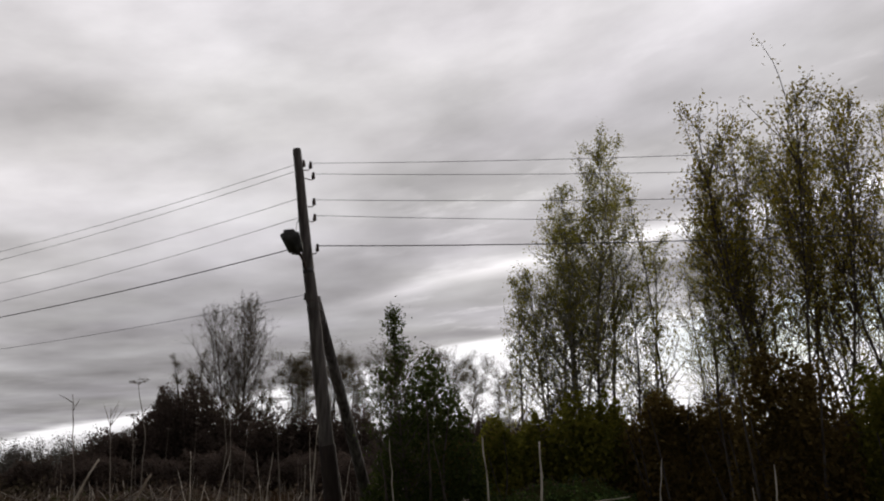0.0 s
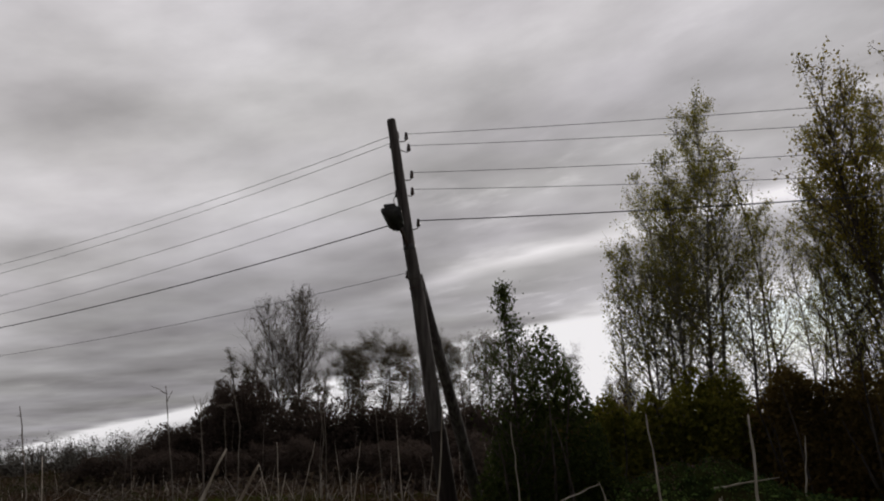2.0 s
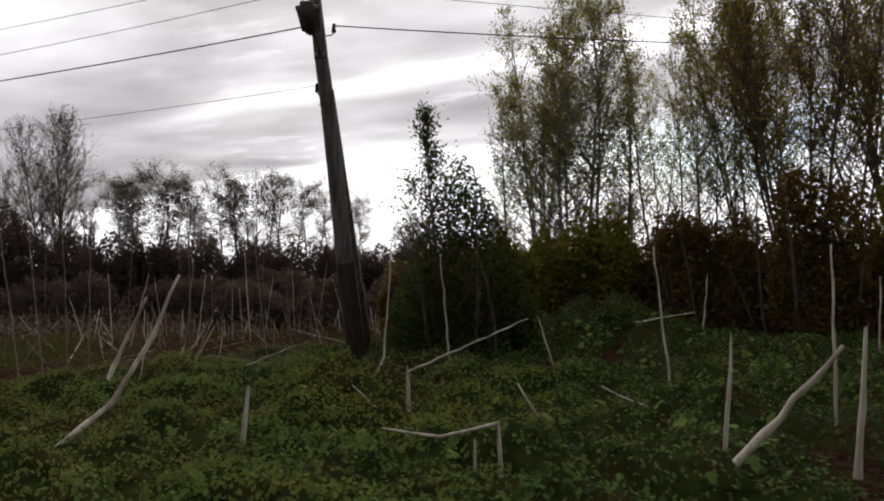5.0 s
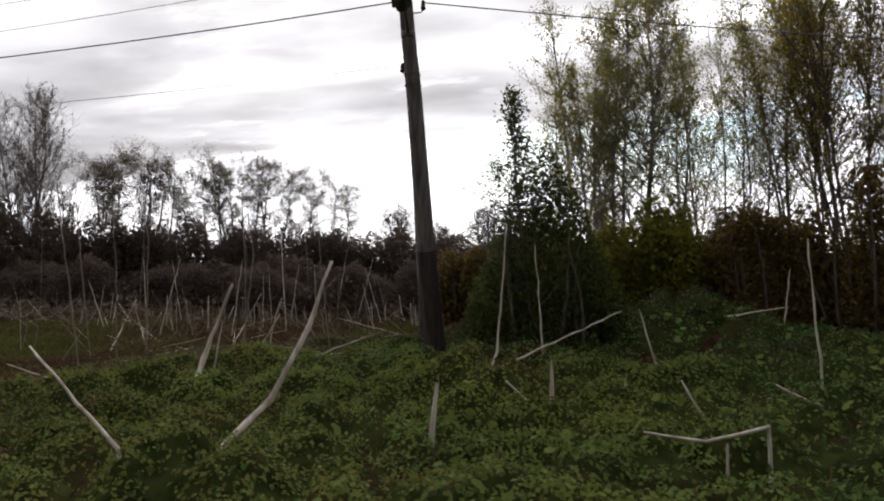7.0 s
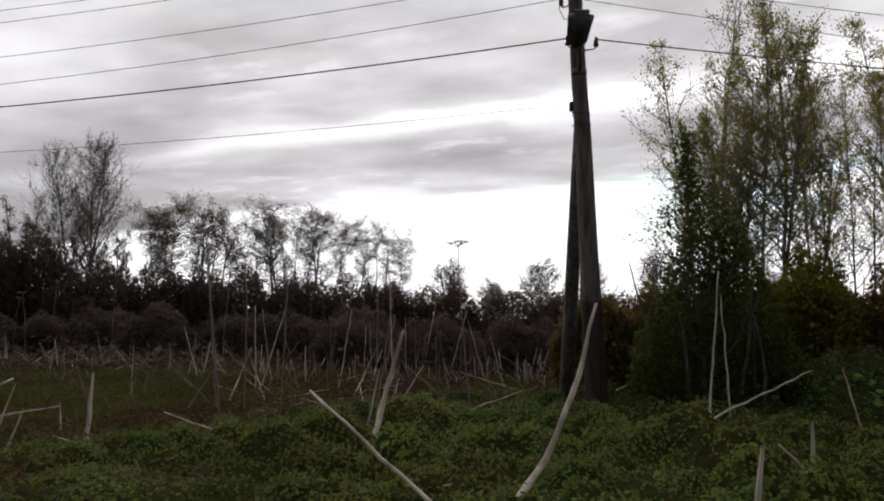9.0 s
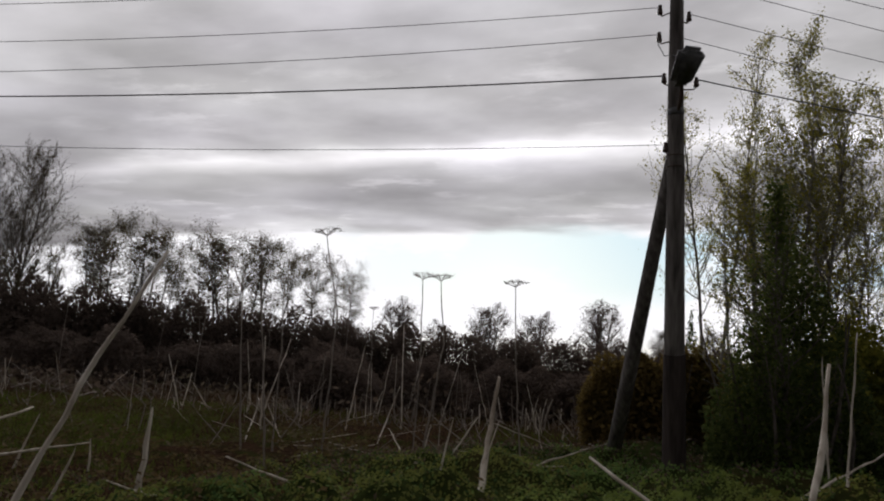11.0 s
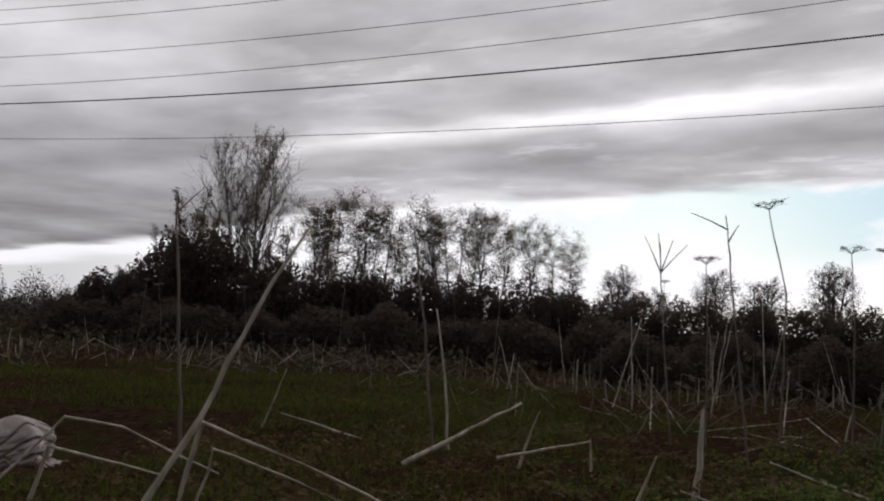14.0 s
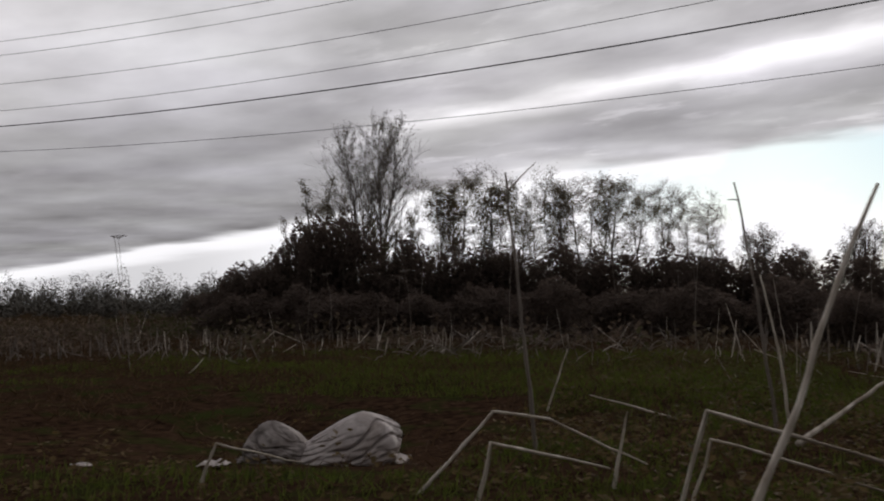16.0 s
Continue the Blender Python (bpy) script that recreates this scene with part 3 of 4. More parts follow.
# ---- the power pole ----
LX, LY = -0.062, -0.132  # lean, metres a metre


def axis(z):
    return Vector((0.08 + LX * z, 0.53 + LY * z, z))


pole = thing("power_pole", 0, 0, lift(0, 0), "leaning dark wooden power pole with a wooden strut", "utility pole")
V, F = [], []
zs = [-0.25, 0.0, 0.6, 1.2, 2.0, 3.0, 4.0, 5.0, 6.0, 6.8, 7.28, 7.3]
tube(V, F, [axis(z) + Vector((0.008 * math.sin(z * 2.1), 0.008 * math.cos(z * 1.7), 0)) for z in zs], [0.158, 0.155, 0.15, 0.146, 0.138, 0.128, 0.118, 0.107, 0.095, 0.085, 0.08, 0.07], 14)
mesh_object("shaft", V, F, M_POLE, pole, smooth=True)
V, F = [], []
tube(V, F, [axis(z) for z in (-0.25, 0.0, 0.8, 1.5, 1.72, 1.74)], [0.168, 0.165, 0.158, 0.152, 0.149, 0.139], 14)
mesh_object("tarred_foot", V, F, M_TAR, pole, "dark tarred lower end", smooth=True)
V, F = [], []
top, foot = axis(4.45) + Vector((0.02, 0.12, 0)), Vector((-0.10, 2.95, -0.15))
tube(V, F, [foot, foot.lerp(top, 0.33), foot.lerp(top, 0.66), top], [0.12, 0.115, 0.105, 0.09], 12)
mesh_object("strut", V, F, M_POLE, pole, "wooden strut behind the pole", smooth=True)
V, F = [], []
for z in (4.2, 4.35):
    ring = [axis(z) + Vector((math.cos(a) * 0.125, 0.03 + math.sin(a) * 0.16, 0)) for a in np.linspace(0, 2 * math.pi, 17)]
    tube(V, F, ring, [0.006] * 17, 5, False)
mesh_object("wire_binding", V, F, M_STEEL, pole, smooth=True)


def insulator(px, py, pz):
    """A bent steel hook screwed into the pole, with a ribbed porcelain bell on it; the wire is tied at the given place."""
    c = axis(pz - 0.07)
    o = Vector((px, py, pz - 0.07))
    d = (o - c).normalized()
    V, F = [], []
    low = Vector((0, 0, -0.07))
    tube(V, F, [c + d * 0.05 + low, o - d * 0.04 + low, o + Vector((0, 0, -0.04)), o + Vector((0, 0, 0.05))], [0.010] * 4, 6)
    hook = mesh_object("hook", V, F, M_STEEL, pole, smooth=True)
    V, F = [], []
    prof = ((-0.03, 0.036), (0.0, 0.040), (0.02, 0.028), (0.04, 0.038), (0.06, 0.024), (0.075, 0.024), (0.09, 0.030), (0.105, 0.016))
    tube(V, F, [o + Vector((0, 0, p[0])) for p in prof], [p[1] for p in prof], 10)
    mesh_object("insulator", V, F, M_PORC, hook, "brown porcelain insulator", smooth=True)
    return Vector((px, py, pz))


R = math.cos(radians(8.2)), math.sin(radians(8.2))
Lw = -math.cos(radians(11.5)), math.sin(radians(11.5))
wires = [  # start, way, slope, curl, thickness
    (insulator(-0.13, -0.31, 7.01), R, -0.0795, 0.00220, 0.0052),
    (insulator(-0.10, -0.20, 6.30), R, -0.0900, 0.00220, 0.0052),
    (insulator(0.00, -0.24, 5.37), R, -0.0691, 0.00224, 0.010),
    (insulator(-0.20, -0.04, 6.89), R, -0.0939, 0.00226, 0.0052),
    (insulator(-0.18, 0.00, 6.05), R, -0.1007, 0.00211, 0.0052),
    (insulator(-0.37, -0.04, 5.46), Lw, -0.0722, 0.00274, 0.011),
    (insulator(-0.46, -0.07, 6.03), Lw, -0.0999, 0.00348, 0.0052),
    (insulator(-0.45, -0.05, 6.43), Lw, -0.0904, 0.00340, 0.0052),
    (insulator(-0.52, -0.10, 6.98), Lw, -0.0875, 0.00337, 0.0052),
    (insulator(-0.42, -0.02, 7.18), Lw, -0.0800, 0.00330, 0.0052),
    (insulator(-0.33, -0.04, 4.50), (-math.cos(radians(9.6)), math.sin(radians(9.6))), -0.0614, 0.00277, 0.0045),
]
for o, d, a, b, r in wires:
    V, F = [], []
    tube(V, F, [o + Vector((d[0] * s, d[1] * s, a * s + b * s * s)) for s in np.linspace(0, 33, 30)], [r] * 30, 5)
    tagged(mesh_object("overhead_wire", V, F, M_WIRE, smooth=True), "thin sagging overhead wire tied to the wooden pole", "wire", "overhead wires")

# street lamp on a short arm
lamp = thing("street_lamp", -0.30, -0.62, 5.36, "grey street lamp on a short arm on the wooden pole", "lamp")
V, F = [], []
c = axis(5.02) - lamp.location
tube(V, F, [c + Vector((0, -0.06, -0.12)), c + Vector((0, -0.16, 0.0)), c + Vector((-0.02, -0.26, 0.12)), Vector((0, 0.12, -0.06))], [0.025] * 4, 8)
mesh_object("arm", V, F, M_STEEL, lamp, smooth=True)
V, F = [], []
tube(V, F, [c + Vector((0.0, 0, dz)) for dz in (-0.14, -0.13, -0.05, -0.04)], [0.10, 0.111, 0.111, 0.10], 12)
mesh_object("clamp", V, F, M_LAMP, lamp, "pale metal clamp band", smooth=True)
tiltm = pose(0, 0, 0.02, -38, 0, 4)


def rounded_slab(sx, sy, sz, taper, bev):
    bm = bmesh.new()
    bmesh.ops.create_cube(bm, size=1)
    for v in bm.verts:
        k = taper if v.co.y > 0 else 1.0
        v.co = Vector((v.co.x * sx * k * (0.72 if v.co.z > 0 else 1), v.co.y * sy, v.co.z * sz))
    bmesh.ops.bevel(bm, geom=bm.edges[:], offset=bev, segments=3, affect="EDGES")
    return bm


bm = rounded_slab(0.42, 0.58, 0.19, 0.66, 0.075)
bm.transform(tiltm)
part("housing", bm, M_LAMP, lamp)
bm = rounded_slab(0.37, 0.47, 0.10, 0.75, 0.045)
bm.transform(tiltm @ pose(0, -0.05, -0.085))
part("glass", bm, M_GLASS, lamp, "dull lamp glass")
V, F = [], []
drop = [Vector((-0.46, -0.07, 6.03)), Vector((-0.50, -0.14, 5.86)), Vector((-0.44, -0.24, 5.66)), Vector((-0.37, -0.40, 5.62)), Vector((-0.33, -0.52, 5.52))]
tube(V, F, [q - lamp.location for q in drop], [0.006] * 5, 5)
mesh_object("cable", V, F, M_WIRE, lamp, "thin cable hanging from an insulator", smooth=True)

# ---- dry hogweed stalks ----
STALK_N = [0]


def umbel(V, F, o, d, size, rng, rays=20):
    """The dried head: thin rays that fan out like a parasol."""
    side = d.orthogonal().normalized()
    up = d.cross(side)
    for k in range(rays):
        a, r = 2 * math.pi * k / rays + rng.uniform(-0.2, 0.2), rng.uniform(0.35, 1.0)
        e = o + (side * math.cos(a) + up * math.sin(a)) * size * r + d * size * (0.42 - 0.18 * r * r)
        tube(V, F, [o, o.lerp(e, 0.5) + d * size * 0.06, e], [0.0035, 0.003, 0.0025], 3, False)
        for _ in range(9):
            q = e + Vector(rng.normal(0, 0.30 * size, 3)) * 0.6
            q.z = e.z + rng.uniform(0, 0.05)
            tube(V, F, [e, q], [0.0022, 0.0018], 3, False)


def stalk(x, y, z, segs, r=0.024, head=0.0, fork=None, old=False, label=""):
    """A dry stem: pieces of (length, lean, compass) from the ground up, knotted, kinked where it broke."""
    STALK_N[0] += 1
    rng = np.random.default_rng(500 + STALK_N[0])
    g = lift(x, y)
    r *= 0.66 if r < 0.034 else 0.82
    total = sum(s[0] for s in segs)
    old = old or (total > 2.2 and segs[-1][1] < 20 and r < 0.027 and y > -2)
    upright = segs[0][1] < 25 and len(segs) == 1
    if not label:
        label = ("standing dry hogweed stalk with a withered umbel" if head else "short broken dry hogweed stump among weeds" if total < 0.7 and segs[0][1] < 30 else
                 "fallen dry hogweed stalk lying in the weeds" if segs[0][1] > 55 else "snapped dry hogweed stalk bent over in the weeds" if len(segs) > 1 and segs[-1][1] > 35 else "pale dry hogweed stalk standing in the weeds")
    ob = thing("hogweed_stalk", x, y, g + z, label, "dead plant", "dry hogweed stalks")
    p, pts, rad, run = Vector((0, 0, 0)), [], [], 0.0
    d0 = Vector((math.sin(radians(segs[0][1])) * math.cos(radians(segs[0][2])), math.sin(radians(segs[0][1])) * math.sin(radians(segs[0][2])), math.cos(radians(segs[0][1]))))
    if z < 0.02 and segs[0][1] < 80:
        pts.append(p - d0 * 0.08 / max(d0.z, 0.3))
        rad.append(r * 1.12)
    for ln, lean, az in segs:
        d = Vector((math.sin(radians(lean)) * math.cos(radians(az)), math.sin(radians(lean)) * math.sin(radians(az)), math.cos(radians(lean))))
        n = max(2, int(ln / 0.16))
        for i in range(n):
            q = p + d * (ln * i / n) + Vector(rng.normal(0, 0.006, 3)) * (1 if i else 0)
            knot = (1.22 if i % 3 == 0 else 1.0) * (1 + 0.025 * rng.normal())
            pts.append(q)
            rad.append(r * (1 - 0.55 * (run + ln * i / n) / total) * knot)
        p = p + d * ln
        run += ln
    pts.append(p)
    rad.append(r * 0.42)
    V, F = [], []
    tube(V, F, pts, rad, 8, not upright)
    if upright and not head:
        # a splintered open end
        n = len(V)
        for k in range(8):
            V[n - 8 + k] = V[n - 8 + k] + d * rng.uniform(-0.03, 0.05)
    stem = mesh_object("stem", V, F, M_OLD if old else M_STALK, ob, smooth=True)
    if fork:
        V, F = [], []
        for h, ln, lean, az in fork:
            i = min(int(h * (len(pts) - 1)), len(pts) - 1)
            d = Vector((math.sin(radians(lean)) * math.cos(radians(az)), math.sin(radians(lean)) * math.sin(radians(az)), math.cos(radians(lean))))
            o = pts[i]
            tube(V, F, [o, o + d * ln * 0.5 + Vector((0, 0, 0.01)), o + d * ln], [0.010, 0.007, 0.004], 5)
            if head:
                umbel(V, F, o + d * ln, d, 0.10, rng, 8)
        mesh_object("side_branch", V, F, M_OLD if old else M_STALK, stem, smooth=True)
    if head:
        V, F = [], []
        umbel(V, F, p, d, head * 0.9, rng, 15)
        mesh_object("umbel", V, F, M_OLD, ob, "withered umbel of thin rays")
    return ob


stalk(-1.66, -5.86, 0.00, [(0.80, 58, 53), (0.72, 34, 44), (0.61, 27, 52)], 0.036)
stalk(0.07, -5.80, 0.00, [(0.57, 7, 0)], 0.036)
stalk(-1.92, -6.75, 0.00, [(0.36, 6, 180), (1.23, 59, 146)], 0.024)
stalk(0.72, -1.14, 0.00, [(2.37, 71, 22)], 0.028)
stalk(4.09, -3.78, 0.00, [(1.74, 4, 180)])
stalk(1.24, -4.39, 0.00, [(0.66, 44, 180)])
stalk(1.29, -3.85, 0.00, [(0.55, 0, 180)], 0.036)
stalk(2.02, -3.81, 0.00, [(0.31, 5, 0)])
stalk(2.64, -4.44, 0.00, [(0.42, 29, 180)])
stalk(2.20, -7.09, 0.00, [(0.50, 1, 180), (0.40, 102, 180), (0.39, 80, 180)])
stalk(3.95, -4.71, 0.00, [(0.82, 63, 180)])
stalk(3.13, -0.96, 0.00, [(0.82, 16, 180)])
stalk(-2.00, 0.84, 0.00, [(1.31, 71, 0)])
stalk(0.39, 2.79, 0.00, [(0.87, 64, 0)])
stalk(-3.16, -0.31, 0.00, [(0.72, 12, 0)])
stalk(-4.54, 6.05, 0.00, [(1.71, 9, 0)])
stalk(-6.29, 6.44, 0.00, [(1.79, 16, 0)])
stalk(-6.06, 5.04, 0.00, [(1.70, 2, 180)])
stalk(-5.94, -6.09, 0.00, [(0.75, 23, -2), (0.75, 24, -2), (0.60, 28, -2)], 0.03)
stalk(-9.97, -5.38, 0.00, [(0.85, 30, 30), (0.85, 25, 30), (0.60, 29, 30)], 0.032)
stalk(-8.95, -1.58, 0.10, [(1.55, 68, 39)], 0.034)
stalk(-8.03, -1.39, 0.18, [(1.07, 82, 29)], 0.026)
stalk(-7.08, -0.87, 0.00, [(0.33, 3, -177)])
stalk(-7.83, -1.0, 0.00, [(0.62, 18, 8)])
stalk(-6.22, -1.99, 0.00, [(0.80, 4, 13)], 0.04)
stalk(-11.37, -1.34, 0.00, [(2.12, 5, -172), (0.75, 5, -172)], 0.033, old=True, fork=[(0.99, 0.42, 45, 5)])
stalk(-8.89, 0.09, 0.00, [(1.34, 6, -166), (0.80, 9, -166), (0.63, 9, -166)], 0.030, fork=[(0.98, 0.12, 85, 180)])
stalk(-11.98, -3.54, 0.00, [(0.84, 43, 10), (0.45, 100, 24), (0.88, 116, 24)], 0.021)
stalk(-11.50, -3.69, 0.00, [(0.44, 14, 14), (0.38, 103, 14), (0.51, 103, 14)], 0.024)
stalk(-13.88, -3.47, 0.00, [(0.34, 21, 22), (0.80, 108, 45)], 0.021)
stalk(-10.54, -3.12, 0.00, [(0.55, 11, 14)])
stalk(-11.63, 1.84, 0.00, [(0.87, 20, 14)])
stalk(-9.92, 0.88, 0.02, [(1.11, 74, -166)])
stalk(-10.12, -4.15, 0.00, [(0.74, 17, -15), (1.0, 104, -15), (1.18, 107, -15)], 0.021)
stalk(-8.28, 8.20, 0.00, [(1.27, 16, -166)])
stalk(-19.46, 5.55, 0.00, [(0.41, 44, 14)])
stalk(-22.44, 14.46, 0.00, [(0.75, 50, 14), (1.13, 114, 14)])
stalk(-21.36, 6.23, 0.00, [(2.90, 7, -166)], 0.015)
stalk(-23.97, 9.95, 0.00, [(3.26, 6, -169)], 0.014, head=0.24)
stalk(-10.04, -4.02, 0.00, [(0.55, 17, -15), (1.75, 105, -8)], 0.016)
stalk(3.59, -7.05, 0.00, [(1.29, 45, 4)], 0.04)
stalk(4.64, -6.79, 0.01, [(1.02, 6, 4)], 0.034)
stalk(3.73, -6.84, 0.00, [(0.95, 5, 4)], 0.03)
stalk(7.38, -1.43, 0.00, [(1.18, 3, 4)])
stalk(7.14, -2.75, 0.00, [(1.05, 4, -176)])
stalk(5.24, -6.95, 0.00, [(0.71, 18, 4)], 0.04)
stalk(2.02, -6.82, 0.00, [(0.33, 1, 4)])
stalk(-3.43, 6.61, 0.00, [(2.09, 2, -176)])
stalk(-4.46, -1.63, 0.00, [(1.07, 72, 176)])
stalk(-5.80, -2.41, 0.02, [(0.63, 76, 176)])
stalk(-6.82, -2.57, 0.00, [(0.48, 21, -4)])
stalk(-3.12, 3.34, 0.00, [(0.40, 12, -4)])
stalk(-2.95, 1.27, 0.00, [(0.87, 33, -4)])
stalk(-3.07, 12.79, 0.00, [(1.99, 11, -4)])
stalk(-4.66, 1.12, 0.00, [(2.02, 2, 7), (1.10, 12, -173)], 0.022, head=0.24)
stalk(-5.88, 1.85, 0.00, [(0.95, 5, -173), (1.35, 4, -173), (0.40, 2, -173)], 0.022, fork=[(0.9, 0.55, 24, 180), (0.92, 0.5, 20, 10), (0.97, 0.45, 35, 90), (0.88, 0.55, 42, 5)])
stalk(-5.27, 0.08, 0.00, [(1.95, 6, -173), (0.98, 6, -173)], 0.022, fork=[(0.97, 0.45, 65, 175), (0.92, 0.25, 30, 10)])
stalk(-5.42, 1.84, 0.00, [(1.62, 0, -173), (0.82, 2, -173)], 0.020, head=0.22)
stalk(-8.72, 0.27, 0.00, [(0.85, 6, 159), (0.87, 12, 149)], 0.028)
stalk(-2.90, -2.20, 0.00, [(1.62, 36, 72)], 0.045, fork=[(0.45, 0.5, 24, 40)])
stalk(0.62, -2.60, 0.00, [(0.60, 43, 56), (1.55, 6, 20)], 0.024)
stalk(1.62, -0.58, 0.00, [(1.72, 3, 180)], 0.022)
stalk(5.72, 1.05, 0.00, [(1.12, 7, 0)])
stalk(4.43, 0.0, 0.20, [(0.95, 82, 0)])
stalk(-3.35, 2.40, 0.00, [(1.62, 1, -1), (1.14, 2, 179)], 0.020, head=0.22)
stalk(-3.26, 1.74, 0.00, [(1.75, 8, 0), (0.95, 6, 180)], 0.022, head=0.22)
stalk(-1.76, 1.91, 0.00, [(1.60, 5, 180), (1.03, 3, 180)], 0.020, head=0.22)
stalk(4.99, -5.66, 0.00, [(0.82, 1, 4), (0.80, 1, 4)], 0.026)

# the many further stalks of the stand
rs = random.Random(21)
protos = [stalk(-8 + i * 0.9, 9.5 + (i % 3), 0, [(rs.uniform(0.9, 1.9), rs.uniform(1, 14), rs.uniform(0, 360))] if i % 4 else [(rs.uniform(0.4, 0.8), rs.uniform(2, 12), rs.uniform(0, 360)), (rs.uniform(0.4, 0.9), rs.uniform(50, 115), rs.uniform(0, 360))], 0.018, old=i % 4 != 1) for i in range(8)]
heads = [stalk(-9 + i * 4.0, 12.5 + i, 0, [(1.3, rs.uniform(1, 8), 90 * i), (rs.uniform(0.9, 1.5), rs.uniform(2, 9), 70 * i)], 0.019, head=0.17, old=True) for i in range(3)]
for i in range(40):
    put(protos[i % 8], rs.uniform(-9, 1), rs.uniform(3.5, 12), rs.uniform(0.35, 1.05), turn=rs.uniform(0, 360), tip=rs.gauss(0, 14))
lean_protos = [stalk(-5.5 + 1.6 * i, 3.0 + 0.7 * i, 0, [(rs.uniform(0.9, 1.5), 34 + 13 * i, 70 * i)], 0.019, old=i % 2 == 0) for i in range(4)]
for i in range(14):
    put(lean_protos[i % 4], rs.uniform(-9, 2), rs.uniform(1.8, 8), rs.uniform(0.5, 1.0), turn=rs.uniform(0, 360))
# snapped stems strewn between the standing ones
for i in range(34):
    put(lean_protos[2 + i % 2], rs.uniform(-6.5, 0.5), rs.uniform(0.8, 5.5), rs.uniform(0.4, 0.8), turn=rs.uniform(0, 360), tip=rs.uniform(8, 22))
for i in range(84):
    put(protos[i % 8], rs.uniform(-32, -8), rs.uniform(9.5, 19), rs.uniform(0.25, 0.8), turn=rs.uniform(0, 360), tip=rs.gauss(0, 12))
for i in range(12):
    put(heads[i % 3], rs.uniform(-30, 10), rs.uniform(14, 26), rs.uniform(0.85, 1.1), turn=rs.uniform(0, 360))
# beyond them nobody could count
V, F = [], []
for i in range(230):
    cx, cy = rs.uniform(-50, 6), rs.uniform(8, 20)
    if cx > -6:
        cy = 7 + (cy - 8) * 0.35
    elif cx < -28:
        cy += rs.uniform(0, 10)
    if cx < -7 and noise.noise((cx * 0.22, cy * 0.25, 4.0)) < -0.02:
        continue
    for k in range(rs.randrange(2, 8)):
        sx, sy = cx + rs.gauss(0, 0.45), cy + rs.gauss(0, 0.45)
        ln, lean, az = rs.uniform(0.15, 0.55) + 0.5 * rs.random() ** 3, abs(rs.gauss(0, 26)), rs.uniform(0, 6.283)
        if rs.random() < 0.25:
            lean = rs.uniform(50, 84)
        d = Vector((math.sin(radians(lean)) * math.cos(az), math.sin(radians(lean)) * math.sin(az), math.cos(radians(lean))))
        o, r = Vector((sx, sy, lift(sx, sy) - 0.03)), rs.uniform(0.010, 0.026)
        tube(V, F, [o, o + d * ln * 0.5 + Vector((rs.gauss(0, 0.03), rs.gauss(0, 0.03), 0)), o + d * ln], [r, r * 0.85, r * 0.5], 4, False)
for i in range(10):
    cx, cy = rs.gauss(-17, 5), rs.uniform(8.5, 16)
    for k in range(rs.randrange(4, 13)):
        sx, sy = cx + rs.gauss(0, 0.5), cy + rs.gauss(0, 0.4)
        ln, lean, az = rs.uniform(0.35, 1.2), rs.uniform(48, 88), rs.uniform(0, 6.283)
        d = Vector((math.sin(radians(lean)) * math.cos(az), math.sin(radians(lean)) * math.sin(az), math.cos(radians(lean))))
        o, r = Vector((sx, sy, lift(sx, sy) + rs.uniform(-0.02, 0.18))), rs.uniform(0.010, 0.022)
        tube(V, F, [o, o + d * ln * 0.5 + Vector((0, 0, rs.gauss(0, 0.03))), o + d * ln - Vector((0, 0, 0.05))], [r, r * 0.9, r * 0.6], 4, False)
tagged(mesh_object("stalk_stand", V, F, M_OLD), "dense stand of dry grey hogweed stalks", "dead plants", kind="stuff")

# pale short stubs at the field's far side and nearer behind the fork-topped stems
V, F = [], []
spots = [(rs.uniform(-27, -10), rs.uniform(11.0, 17.0)) for _ in range(9)] + [(rs.uniform(-9, 3), rs.uniform(6.5, 10.5)) for _ in range(12)]
for i in range(118):
    sx, sy = spots[i % 21]
    sx, sy = sx + rs.gauss(0, 0.8), sy + rs.gauss(0, 0.5)
    ln, lean, az = rs.uniform(0.18, 0.5) + 0.45 * rs.random() ** 2, abs(rs.gauss(0, 13)), rs.uniform(0, 6.283)
    if rs.random() < 0.18:
        lean = rs.uniform(40, 82)
    d = Vector((math.sin(radians(lean)) * math.cos(az), math.sin(radians(lean)) * math.sin(az), math.cos(radians(lean))))
    o, r = Vector((sx, sy, lift(sx, sy) - 0.03)), rs.uniform(0.011, 0.021)
    tube(V, F, [o, o + d * ln * 0.5 + Vector((rs.gauss(0, 0.015), rs.gauss(0, 0.015), 0)), o + d * ln], [r, r * 0.9, r * 0.65], 5)
tagged(mesh_object("pale_stubble", V, F, M_STALK), "pale broken hogweed stubs standing in the field", "dead plants", kind="stuff")

# ---- weeds, grass and litter ----
rg = np.random.default_rng(5)


def scatter(n, x0, x1, y0, y1, keep):
    xs, ys = rg.uniform(x0, x1, n), rg.uniform(y0, y1, n)
    k = np.array([keep(a, b) for a, b in zip(xs, ys)]) > rg.uniform(0, 1, n)
    return xs[k], ys[k]


def off_path(x, y):
    """0 on the trodden strip that the path follows, 1 away from it."""
    c = -9.6 if x < -7 else -9.6 - (x + 7) * 0.30
    return min(max((abs(y - c) - 0.9 - 0.5 * noise.noise((x * 0.7, y * 0.7, 9.0))) / 0.8, 0.0), 1.0)


def patch(x, y, s, seed):
    return noise.noise((x * s, y * s, seed))


